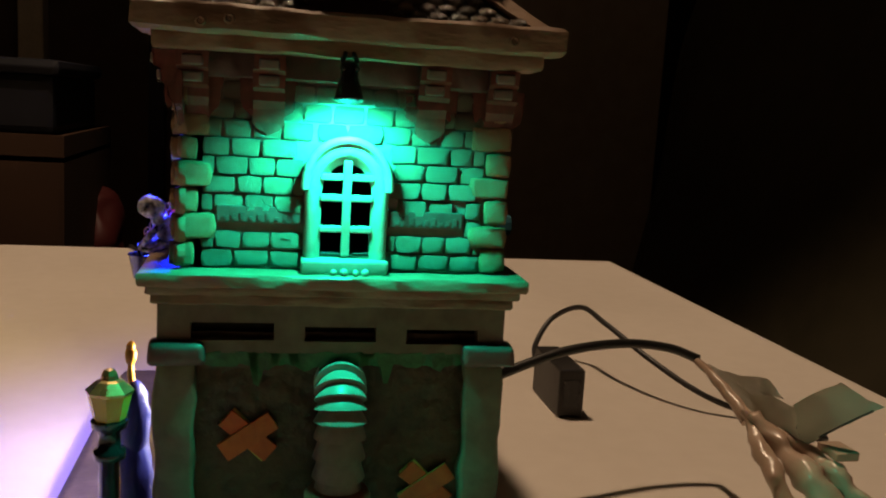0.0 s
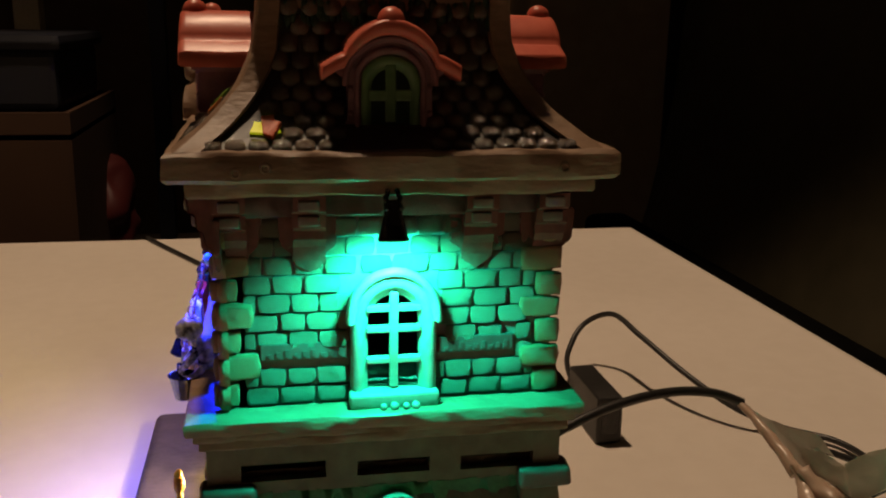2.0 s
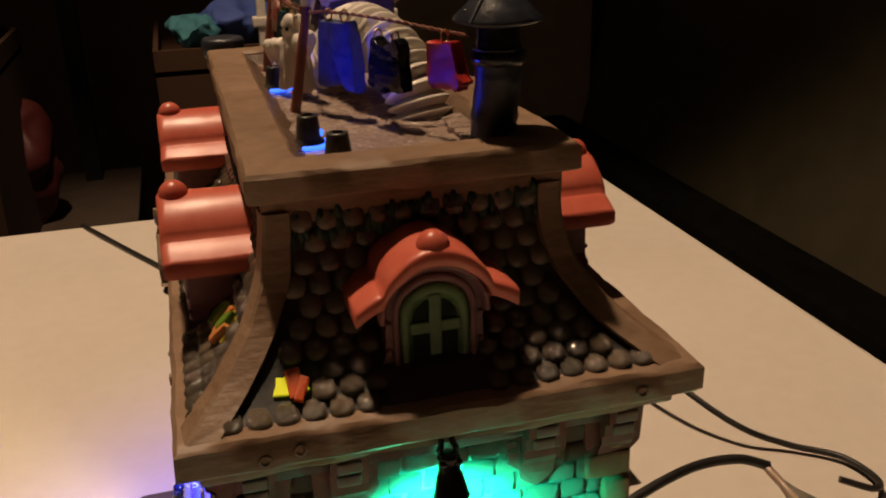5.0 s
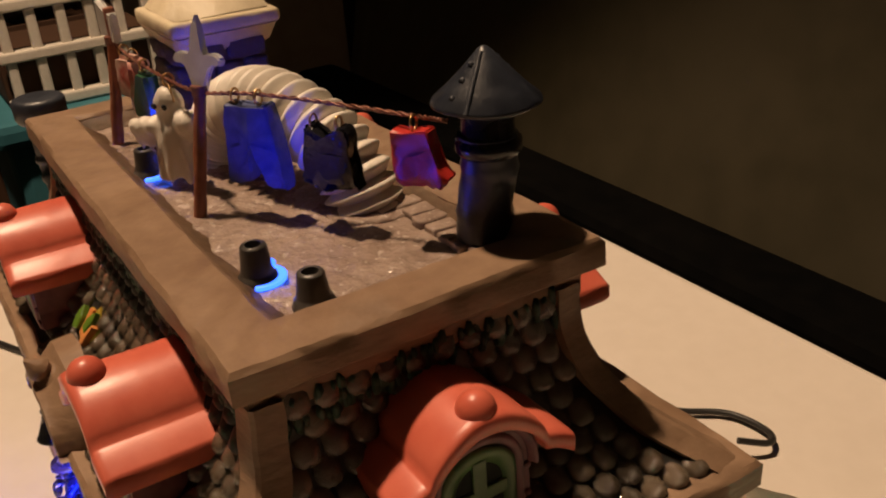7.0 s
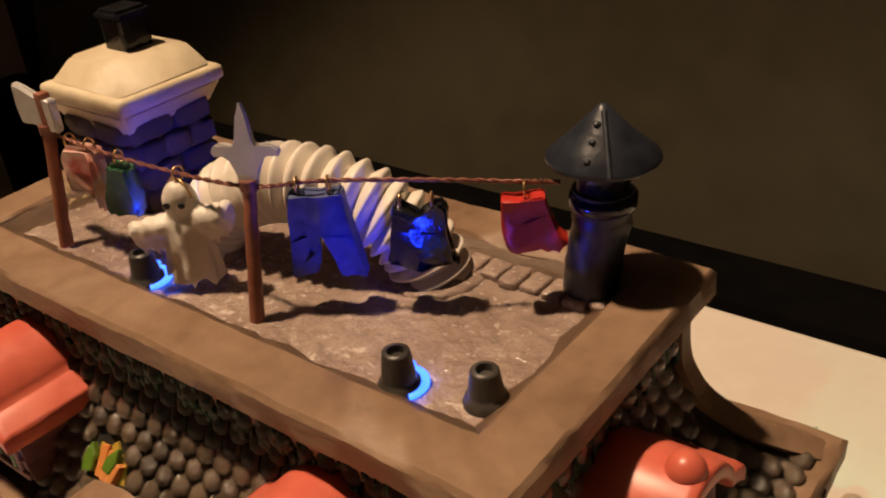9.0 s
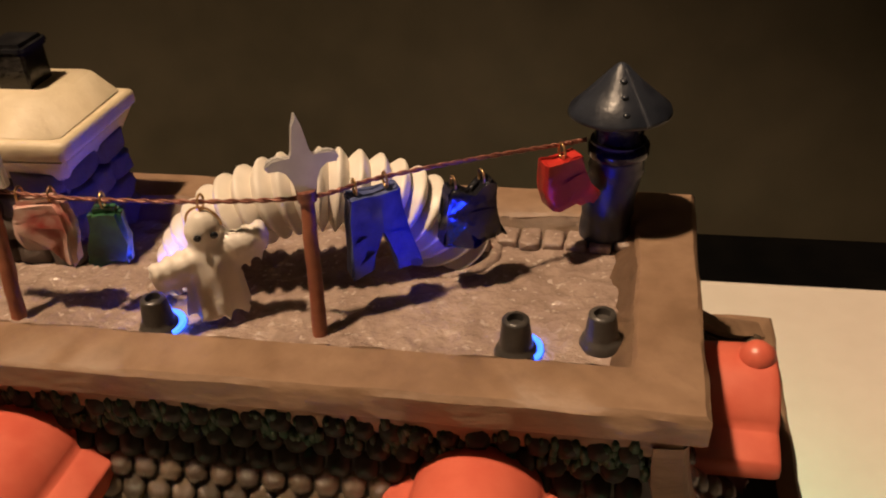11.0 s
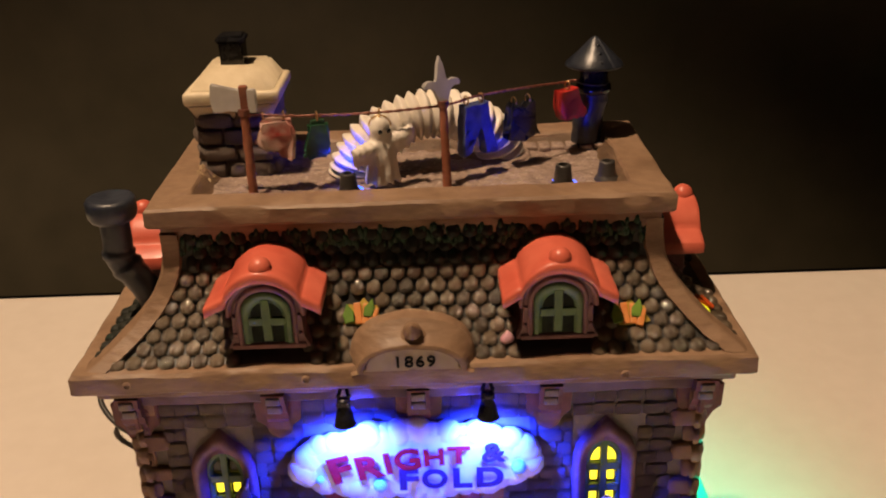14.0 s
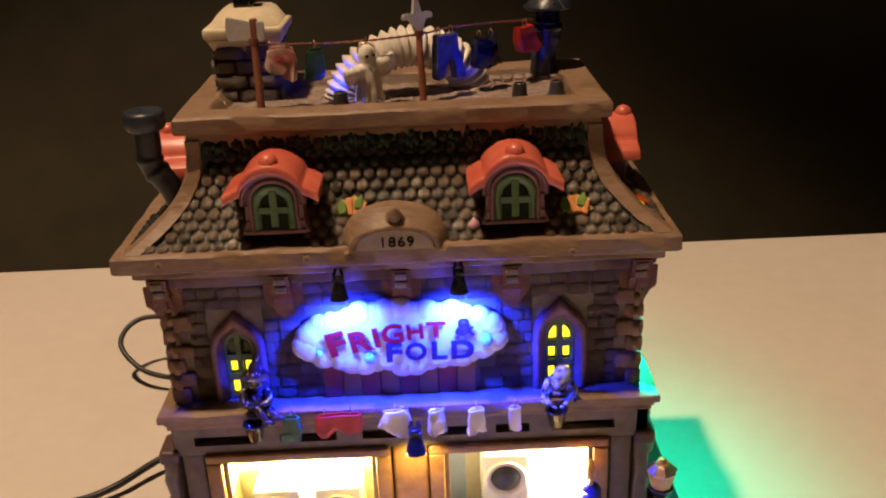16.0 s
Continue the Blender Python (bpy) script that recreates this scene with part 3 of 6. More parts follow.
band(bm, -9.12, 8.98, -4.82, 4.87, 14.34, 14.98, 1.4, 0.045, 37)
part("eave_board", bm, M_TRIM, house, "brown grained eave board", smooth=True)


def corbel(wall, u, d, big=1.0):
    bm = bmesh.new()
    side = [(0, 12.3), (0.12, 12.4), (0.2, 12.75), (0.34, 12.95), (0.36, 13.15), (0.5, 13.25), (0.52, 13.55), (0.66, 13.62), (0.68, 13.95), (0.0, 13.98)]
    rows = []
    for k, w in ((-1, 0.27), (-0.8, 0.31), (0.8, 0.31), (1, 0.27)):
        rows.append([bm.verts.new((u + (1 if k > 0 else -1) * w * big, v + (0.0 if abs(k) < 1 else -0.02), d + q * (1 if abs(k) < 1 else 0.93))) for q, v in side])
    for a, b in zip(rows, rows[1:]):
        for j in range(len(a) - 1):
            bm.faces.new((a[j], a[j + 1], b[j + 1], b[j]))
    bm.faces.new(rows[0])
    bm.faces.new(rows[-1])
    on(bm, wall)
    wobble(bm, 0.04, 3, u)
    part("corbel", bm, M_RUST, house, "rust-red stepped corbel under the eaves")
    bm = bmesh.new()
    flat(bm, [(-0.3, 12.3), (0.0, 12.12), (0.3, 12.3), (0.36, 12.62), (0.62, 12.74), (0.66, 13.5), (-0.66, 13.5), (-0.62, 12.74), (-0.36, 12.62)], 0.0, 0.14)
    bmesh.ops.bevel(bm, geom=bm.edges[:], offset=0.035, segments=2, affect="EDGES")
    wobble(bm, 0.03, 3, u)
    on(bm, wall, u, 0, d - 0.01)
    part("corbel_wing", bm, M_RUST, house, "rust-red shaped plate behind the corbel")
    for k in range(2):
        bm = bmesh.new()
        box(bm, u - 0.2 * big, u + 0.2 * big, 13.28 + 0.36 * k, 13.52 + 0.36 * k, d + 0.45 + 0.14 * k, d + 0.6 + 0.14 * k, 0.05)
        on(bm, wall)
        part("corbel_block", bm, M_MORTAR, house, smooth=True)


for u in (-7.9, -3.94, 0.0, 3.62, 7.85):
    corbel(FRONT, u, 3.75)
for u in (-3.55, -1.87, 1.95, 3.6):
    corbel(EAST, u, 7.75, 1.15)
for u in (-3.5, 0, 3.5):
    corbel(WEST, u, 7.75)

# ---- mansard roof ----
RX0, RXD, RY0, RYD, RZ0, RZD = 8.62, 2.02, 4.5, 1.75, 14.93, 3.12


def swoop(h):
    return 1 - (1 - h) ** 2.6


def roof_at(face, s, h, out=0.0):
    """A point of the roof, its normal and its run: s along the face, h from 0 at the eaves to 1 at the deck."""
    x, y, z = RX0 - RXD * swoop(h), RY0 - RYD * swoop(h), RZ0 + RZD * h
    h1, h0 = min(1, h + 1e-3), max(0, h - 1e-3)
    run, rise = (RYD if face == "F" else RXD) * (swoop(h1) - swoop(h0)), RZD * (h1 - h0)
    l = math.hypot(run, rise)
    nx, nz = rise / l, run / l
    if face == "F":
        p, n, t = Vector((s, -y, z)), Vector((0, -nx, nz)), Vector((1, 0, 0))
    elif face == "E":
        p, n, t = Vector((x, s, z)), Vector((nx, 0, nz)), Vector((0, 1, 0))
    else:
        p, n, t = Vector((-x, s, z)), Vector((-nx, 0, nz)), Vector((0, -1, 0))
    return p + n * out, n, t


bm = bmesh.new()
rings = []
for i in range(25):
    h = i / 24
    x, y, z = RX0 - RXD * swoop(h), RY0 - RYD * swoop(h), RZ0 + RZD * h
    rings.append([bm.verts.new(c) for c in ((-x, -y, z), (x, -y, z), (x, y, z), (-x, y, z))])
for a, b in zip(rings, rings[1:]):
    for k in range(4):
        bm.faces.new((a[k], a[(k + 1) % 4], b[(k + 1) % 4], b[k]))
bm.faces.new(rings[0])
bm.faces.new(rings[-1])
roof = part("roof", bm, M_UNDER, house, "dark mansard roof with rounded shingles")

for sx in (-1, 1):
    for sy in (-1, 1):
        bm = bmesh.new()
        rows = []
        for i in range(21):
            h = i / 20
            x, y, z = RX0 - RXD * swoop(h), RY0 - RYD * swoop(h), RZ0 + RZD * h
            w, o = 0.5 - 0.1 * h, 0.17
            row = []
            for dx, dy, oo in ((-w, 0, -0.03), (-w * 0.92, 0, o), (-0.06, 0.0, o), (0, -0.06, o), (0, -w * 0.92, o), (0, -w, -0.03)):
                q = Vector((sx * (x + dx), sy * (y + dy), z))
                nrm = Vector((0, sy, 0.4)) if dx else Vector((sx, 0, 0.4))
                if abs(dx) + abs(dy) < 0.1:
                    nrm = Vector((sx, sy, 0.5))
                q += nrm.normalized() * oo + noise.noise_vector(q * 1.7) * 0.04
                row.append(bm.verts.new(q))
            rows.append(row)
        for a, b in zip(rows, rows[1:]):
            for k in range(5):
                bm.faces.new((a[k], a[k + 1], b[k + 1], b[k]))
        part("hip_trim", bm, M_TRIM, house, "brown wooden hip board")

# ---- roof deck ----
bm = bmesh.new()
band(bm, -6.68, 6.66, -2.82, 2.9, 17.8, 18.45, 0.8, 0.03, 51)
part("deck_moulding", bm, M_TRIM, house, "brown moulding under the roof deck", smooth=True)
bm = bmesh.new()
band(bm, -7.0, 6.96, -3.1, 3.17, 18.36, 18.92, 1.05, 0.032, 57)
part("deck_rim", bm, M_TRIM, house, "brown raised rim of the roof deck", smooth=True)
bm = bmesh.new()
g = bmesh.ops.create_grid(bm, x_segments=150, y_segments=60, size=0.5)
for v in bm.verts:
    v.co = Vector((v.co.x * 12.2, v.co.y * 4.7 + 0.03, 18.58))
    v.co.z += 0.05 * noise.noise(v.co * 2.5) + 0.04 * noise.noise(v.co * 7) + 0.02 * noise.noise(v.co * 15)
bmesh.ops.solidify(bm, geom=bm.faces[:], thickness=0.25)
part("deck_floor", bm, M_DECK, house, "glossy grey-brown scratched deck floor", smooth=True)
bm = bmesh.new()
rings = []
for side in range(4):
    n = 60 if side % 2 == 0 else 30
    for i in range(n):
        ring_ = []
        for d, z in ((0.92, 18.86), (1.06, 18.84), (1.2, 18.72), (1.34, 18.62), (1.5, 18.5)):
            cs = [(-7.0 + d, -3.1 + d), (6.96 - d, -3.1 + d), (6.96 - d, 3.17 - d), (-7.0 + d, 3.17 - d)]
            (ax, ay), (bx, by) = cs[side], cs[(side + 1) % 4]
            q = Vector((ax + (bx - ax) * i / n, ay + (by - ay) * i / n, z))
            ring_.append(bm.verts.new(q + noise.noise_vector(q * 1.3) * 0.06 + noise.noise_vector(q * 5) * 0.025))
        rings.append(ring_)
for a, b in zip(rings, rings[1:] + rings[:1]):
    for k in range(4):
        bm.faces.new((a[k], a[k + 1], b[k + 1], b[k]))
bmesh.ops.solidify(bm, geom=bm.faces[:], thickness=0.06)
part("rim_slope", bm, M_TRIM, house, "worn sloping inner side of the deck rim", smooth=True)
rng = random.Random(61)
for k in range(9):
    bm = bmesh.new()
    u = 3.0 + k * 0.42
    box(bm, u, u + 0.37, 1.42 + rng.uniform(-0.06, 0.06), 1.98, 18.55, 18.7 + rng.uniform(0, 0.03), 0.05)
    wobble(bm, 0.03, 3)
    part("deck_tile", bm, M_DECK, house, smooth=True)

# ---- dormers ----
def bell(x):
    """Height of a dormer roof across its width: a full round arch that steps down onto flared ends."""
    q = abs(x)
    if q < 1.0:
        return 1.7 + 0.7 * math.cos(q / 1.0 * math.pi / 2) ** 0.62
    return 1.7 - 0.26 * min(1.0, (q - 1.0) / 0.5) ** 1.3


def dormer(wall, u, d, zb, name_label):
    """Plum front with an arched green window under a red bell-shaped roof; d: its front plane."""
    bm = bmesh.new()
    line = [(-1.08, 0.0), (-1.02, 0.12), (-0.93, 0.3), (-0.9, 0.95), (-0.98, 1.12), (-1.2, 1.3), (-1.22, 1.42)]
    arc = [(x, bell(x) - 0.18) for x in [-0.95 + 1.9 * i / 14 for i in range(15)]]
    flat(bm, line + arc + [(-x, y) for x, y in reversed(line)], -2.2, -0.12)
    on(bm, wall, u, zb, d)
    body = part("dormer", bm, M_PLUM, house, name_label)
    bm = bmesh.new()
    arch_ring(bm, arch_line(1.56, 1.72, 1.05), arch_line(1.26, 1.5, 0.95), -0.2, -0.05, 0.03)
    on(bm, wall, u, zb + 0.12, d)
    part("window_surround", bm, M_PLUM, body, smooth=True)
    bm = bmesh.new()
    arch_ring(bm, arch_line(1.28, 1.5, 0.95), arch_line(0.84, 1.2, 0.78), -0.15, -0.04, 0.03)
    on(bm, wall, u, zb + 0.16, d)
    part("window_frame", bm, M_GREENW, body, "moss green arched window frame", smooth=True)
    bm = bmesh.new()
    flat(bm, arch_line(1.0, 1.32, 0.85), -0.22, -0.11)
    on(bm, wall, u, zb + 0.16, d)
    part("pane", bm, M_PANE_D, body, "dark green pane")
    bm = bmesh.new()
    box(bm, -0.12, 0.12, 0.06, 1.3, -0.14, -0.05, 0.04)
    on(bm, wall, u, zb + 0.16, d)
    part("window_bar", bm, M_GREENW, body)
    bm = bmesh.new()
    box(bm, -0.48, 0.48, 0.52, 0.76, -0.14, -0.055, 0.04)
    on(bm, wall, u, zb + 0.16, d)
    part("window_bar", bm, M_GREENW, body)
    bm = bmesh.new()
    box(bm, -0.98, 0.98, -0.02, 0.14, -0.4, -0.05, 0.05)
    on(bm, wall, u, zb, d)
    part("window_sill", bm, M_PLUM, body, smooth=True)
    # roof: bell-shaped profile run back into the slope
    prof = []
    for i in range(61):
        x = (-1 + 2 * i / 60) * 1.5
        prof.append((x, bell(x)))
    bm = bmesh.new()
    depth = [(-2.4, 1.0), (-0.9, 1.0), (0.12, 1.0), (0.24, 0.98), (0.29, 0.94)]
    th = 0.34
    rows = []
    for dd, k in depth:
        up = [bm.verts.new((x * (0.9 + 0.1 * k), z - (1 - k) * 1.2, dd)) for x, z in prof]
        dn = [bm.verts.new((x * 0.985, z - th + (1 - k) * 0.8, dd)) for x, z in reversed(prof)]
        rows.append(up + dn)
    for a, b in zip(rows, rows[1:]):
        for j in range(len(a)):
            jj = (j + 1) % len(a)
            bm.faces.new((a[j], a[jj], b[jj], b[j]))
    for row in (rows[0], rows[-1]):
        n2 = len(row)
        for j in range(n2 // 2 - 1):
            bm.faces.new((row[j], row[j + 1], row[n2 - 2 - j], row[n2 - 1 - j]))
    wobble(bm, 0.04, 1.2, u)
    on(bm, wall, u, zb, d)
    part("dormer_roof", bm, M_RED, body, "coral red bell-shaped dormer roof", smooth=True)
    bm = bmesh.new()
    bmesh.ops.create_uvsphere(bm, u_segments=18, v_segments=12, radius=0.3)
    on(bm, wall, u, zb + 2.37, d - 0.06)
    part("knob", bm, M_RED, body, smooth=True)
    bm = bmesh.new()
    arch_ring(bm, [(x * 1.12, y) for x, y in arch_line(1.84, 1.06, 0.1)], [(x * 1.12, y) for x, y in arch_line(1.6, 0.92, 0.1)], -0.2, 0.02, 0.04)
    on(bm, wall, u, zb + 1.0, d)
    part("arch_moulding", bm, M_PLUM, body, "plum arched moulding under the roof", smooth=True)
    for sx in (-1, 1):
        for v0 in (0.42, 0.95):
            bm = bmesh.new()
            bmesh.ops.create_icosphere(bm, subdivisions=2, radius=0.06)
            on(bm, wall, u + sx * 0.86, zb + v0, d - 0.1)
            part("stud", bm, M_PLUM, body, smooth=True)


M_PANE_D = paint("green_black_pane", (0.003, 0.004, 0.003), (0.012, 0.022, 0.01), 0.5, 500, 0.15, spec=0.12)
dormer(FRONT, -3.84, 4.42, 15.4, "plum dormer with coral red roof and green window")
dormer(FRONT, 3.75, 4.42, 15.4, "plum dormer with coral red roof and green window")
dormer(EAST, -0.05, 8.0, 15.26, "plum dormer with coral red roof and green window")
dormer(WEST, 0.1, 8.0, 15.35, "plum dormer with coral red roof and green window")
BACK = Matrix(((-1, 0, 0, 0), (0, 0, 1, 0), (0, 1, 0, 0), (0, 0, 0, 1)))
dormer(BACK, -3.8, 4.42, 15.4, "plum dormer with coral red roof and green window")
dormer(BACK, 3.8, 4.42, 15.4, "plum dormer with coral red roof and green window")

# ---- pediment over the front eaves ----
M_CREAMP = paint("tan_year_plate", (0.36, 0.28, 0.18), (0.46, 0.37, 0.25), 0.5, 200, 0.2)
bm = bmesh.new()


def hood(w, h, n=28):
    """Low arch with feet that run out flat."""
    pts = [(-w - 0.16, 0.0)]
    for i in range(n + 1):
        a = math.pi * (1 - i / n)
        pts.append((w * math.cos(a), 0.04 + (h - 0.04) * math.sin(a) ** 0.86))
    return pts + [(w + 0.16, 0.0)]


loops = []
for w, h, d in ((1.68, 1.36, -0.95), (1.7, 1.34, -0.52), (1.64, 1.22, -0.42), (1.52, 1.02, -0.22), (1.45, 0.9, -0.04), (1.44, 0.86, 0.06), (1.38, 0.8, 0.09), (1.3, 0.73, 0.08), (1.27, 0.7, 0.02), (1.25, 0.68, -0.12)):
    loops.append([bm.verts.new((x, y, d)) for x, y in hood(w, h)])
for a, b in zip(loops, loops[1:]):
    for k in range(len(a) - 1):
        bm.faces.new((a[k], a[k + 1], b[k + 1], b[k]))
bm.faces.new(loops[0])
bm.faces.new(loops[-1])
wobble(bm, 0.025, 2.2)
on(bm, FRONT, -0.1, 14.86, 4.9)
ped = part("pediment", bm, M_TRIM, house, "brown arched pediment hood carrying the year 1869", smooth=True)
bm = bmesh.new()
flat(bm, hood(1.2, 0.66), -0.1, -0.06)
on(bm, FRONT, -0.1, 14.88, 4.9)
part("year_plate", bm, M_CREAMP, ped, "greyish half-round recessed plate")
bm = bmesh.new()
lathe(bm, [(0.34, -0.06), (0.35, 0.04), (0.27, 0.1), (0.2, 0.12), (0.2, 0.17), (0.25, 0.24), (0.22, 0.34), (0.12, 0.46), (0.05, 0.56), (0.01, 0.6)], 20)
for v in bm.verts:
    v.co = Matrix.Rotation(radians(-52), 3, "X") @ v.co
on(bm, FRONT, -0.06, 15.83, 4.62)
part("bud", bm, M_TRIM, ped, "pointed bud ornament", smooth=True)


M_INK = paint("black_ink_paint", (0.004, 0.004, 0.004), (0.01, 0.01, 0.01), 0.8, 300, 0.0, spec=0.1)


def lettering(name, text, size, mat, parent, wall, u, v, d, turn=0.0, depth=0.02, spread=1.0, label="", wide=1.0):
    c = bpy.data.curves.new(name, "FONT")
    c.body, c.size, c.extrude, c.align_x, c.align_y, c.space_character = text, size * U, depth * U, "CENTER", "CENTER", spread
    c.offset = (0.012 if text.isdigit() or text == "&" else 0.034) * size * U
    tmp = new(name + "_curve", c)
    dg = bpy.context.evaluated_depsgraph_get()
    me = bpy.data.meshes.new_from_object(tmp.evaluated_get(dg))
    bpy.data.objects.remove(tmp)
    me.materials.clear()
    me.materials.append(mat)
    ob = new(name, me)
    m = wall @ Matrix.Translation((u * U, v * U, d * U)) @ Matrix.Rotation(radians(turn), 4, "Z") @ Matrix.Diagonal((wide, 1, 1, 1))
    ob.matrix_basis = m
    ob.parent = parent
    return tagged(ob, label)


for i, ch in enumerate("1869"):
    lettering("numeral", ch, 0.46, M_INK, ped, FRONT, -0.47 + 0.29 * i, 15.13, 4.86, 0, 0.015, 1.0, "black painted numeral", 1.1)

# ---- front sign ----
M_SIGN = paint("white_cloud_sign", (0.72, 0.72, 0.74), (0.82, 0.82, 0.84), 0.4, 200, 0.25)
M_LRED = paint("crimson_letter", (0.34, 0.008, 0.004), (0.42, 0.014, 0.008), 0.8, 300, 0.1, spec=0.05)
M_LBLUE = paint("violet_blue_letter", (0.04, 0.016, 0.03), (0.06, 0.025, 0.045), 0.8, 300, 0.1, spec=0.05)
cloud = thing("shop_sign", "white cloud sign with red and blue letters on the wall", "sign")
bm = bmesh.new()
rng = random.Random(9)
for i in range(44):
    a = 2 * math.pi * i / 44
    r = 0.3 + 0.24 * rng.random()
    u, v = -0.12 + 3.18 * math.cos(a) * (0.97 + 0.05 * rng.random()), 11.3 + 1.02 * math.sin(a) * (1 + 0.25 * max(0, math.cos(a * 2))) * (0.95 + 0.1 * rng.random())
    q = bmesh.ops.create_icosphere(bm, subdivisions=2, radius=r)
    for w in q["verts"]:
        w.co = Vector((u + w.co.x, v + w.co.y, 4.02 + w.co.z * 0.5))
line = [(-0.12 + 3.05 * math.cos(2 * math.pi * i / 40), 11.3 + 0.98 * math.sin(2 * math.pi * i / 40) * (1 + 0.1 * abs(math.sin(4 * math.pi * i / 40)))) for i in range(40)]
flat(bm, line, 3.7, 4.22)
on(bm, FRONT)
part("cloud_board", bm, M_SIGN, cloud, "bumpy white cloud board", smooth=False)
for p in bpy.data.objects["cloud_board"].data.polygons:
    p.use_smooth = len(p.vertices) == 3
for ch, u, v, sz, tr, wd in (("F", -2.3, 11.26, 1.18, 14, 1.25), ("R", -1.52, 11.33, 1.05, 10, 1.15), ("I", -0.94, 11.44, 0.96, 8, 1.15), ("G", -0.38, 11.56, 0.96, 5, 1.1), ("H", 0.36, 11.62, 0.76, 3, 1.15), ("T", 1.06, 11.66, 0.8, 0, 1.3), ("&", 2.02, 11.72, 0.92, 0, 1.15)):
    lettering("letter", ch, sz, M_LRED if ch != "&" else M_LBLUE, cloud, FRONT, u, v, 4.34, tr, 0.02, 1, "crimson painted letter" if ch != "&" else "violet painted letter", wd)
for ch, u, sz, wd in (("F", -0.4, 0.98, 1.3), ("O", 0.36, 0.86, 1.05), ("L", 1.12, 0.92, 1.25), ("D", 1.92, 0.92, 1.2)):
    lettering("letter", ch, sz, M_LBLUE, cloud, FRONT, u, 10.86, 4.34, 0, 0.02, 1, "violet-blue painted letter", wd)
for u, v, r in ((-1.2, 10.7, 0.2), (2.75, 11.2, 0.22), (-2.9, 10.95, 0.12)):
    bm = bmesh.new()
    bmesh.ops.create_uvsphere(bm, u_segments=16, v_segments=10, radius=r)
    on(bm, FRONT, u, v, 4.3)
    part("bubble", bm, paint("pale_blue_bubble", (0.25, 0.55, 0.75), (0.35, 0.65, 0.85), 0.2, 200, 0.05), cloud, "pale blue soap bubble", smooth=True)
# striped board under the sign
M_BOARD = paint("dark_red_board", (0.3, 0.03, 0.03), (0.42, 0.07, 0.06), 0.5, 200, 0.4)
M_BOARD2 = paint("ochre_board", (0.38, 0.14, 0.05), (0.46, 0.2, 0.09), 0.5, 200, 0.4)
for k in range(8):
    bm = bmesh.new()
    u = -2.9 + k * 0.66
    box(bm, u + 0.02, u + 0.64, 8.95, 10.25, 3.68, 3.85, 0.03)
    on(bm, FRONT)
    part("striped_panel", bm, M_BOARD if k % 2 == 0 else M_BOARD2, house, "dark red panel" if k % 2 == 0 else "ochre panel")


# ---- spot lamps ----
def spot(wall, u, v, d, k=1.0):
    ob = thing("spotlight", "small glossy black spotlight under the eaves", "spotlight", group="spotlights on the house")
    bm = bmesh.new()
    lathe(bm, [(0.1, 0.0), (0.2, -0.03), (0.23, -0.12), (0.18, -0.2), (0.22, -0.28), (0.21, -0.36), (0.25, -0.46), (0.34, -0.85), (0.37, -0.9), (0.34, -0.93), (0.3, -0.9), (0.24, -0.6)], 22)
    m = wall @ Matrix.Translation((u, v, d)) @ Matrix.Rotation(radians(-90 - 10), 4, "X") @ Matrix.Scale(k, 4)
    for w in bm.verts:
        w.co = m @ w.co
    part("shade", bm, M_BLACK, ob, smooth=True)
    for sx in (-1, 1):
        bm = bmesh.new()
        tube(bm, smooth_path([(u + sx * 0.1 * k, v - 0.12 * k, d), (u + sx * 0.17 * k, v + 0.04 * k, d - 0.02), (u + sx * 0.13 * k, v + 0.1, d - 0.04), (u + sx * 0.1 * k, v + 0.2, d - 0.12)], 5), 0.06 * k, 8)
        on(bm, wall)
        part("hook", bm, M_BLACK, ob, "black wire hook", smooth=True)
        bm = bmesh.new()
        bmesh.ops.create_uvsphere(bm, u_segments=10, v_segments=8, radius=0.085 * k)
        on(bm, wall, u + sx * 0.15 * k, v - 0.16 * k, d + 0.17 * k)
        part("screw", bm, M_BLACK, ob, smooth=True)


spot(EAST, -0.1, 13.92, 8.72, 0.95)
spot(FRONT, -1.98, 14.0, 4.7, 0.86)
spot(FRONT, 1.87, 14.0, 4.6, 0.86)
spot(FRONT, 0.2, 8.5, 5.3)

# ---- chimney on the deck ----
bm = bmesh.new()
box(bm, -6.0, -4.05, 0.25, 2.15, 18.4, 20.5)
chimney = part("chimney", bm, M_MORTAR, house, "brown stone chimney with cream cap")
rng = random.Random(12)
for wall, u0, u1, d in ((FRONT, -6.05, -4.0, -0.25), (EAST, 0.2, 2.2, -4.05), (WEST, -2.2, -0.2, 6.0)):
    for r in range(4):
        u, v = u0, 18.55 + r * 0.5
        n = 2 if r % 2 else 3
        for k in range(n):
            w = (u1 - u0) / n
            stone("chimney_stone", DARKSTONES, chimney, wall, u + w / 2, v + 0.24, d, w * 0.93, 0.45, 0.24, rng, 3)
            u += w


def frustum(bm, a, b, z0, z1, lip=0.0):
    """A block between two rectangles (x0, x1, y0, y1) at two heights."""
    vs = []
    for (x0, x1, y0, y1), z in ((a, z0), (b, z1)):
        vs.append([bm.verts.new(c) for c in ((x0, y0, z), (x1, y0, z), (x1, y1, z), (x0, y1, z))])
    for k in range(4):
        j = (k + 1) % 4
        bm.faces.new((vs[0][k], vs[0][j], vs[1][j], vs[1][k]))
    bm.faces.new(vs[0])
    bm.faces.new(vs[1])
    bmesh.ops.bevel(bm, geom=bm.edges[:], offset=0.07, segments=2, affect="EDGES")


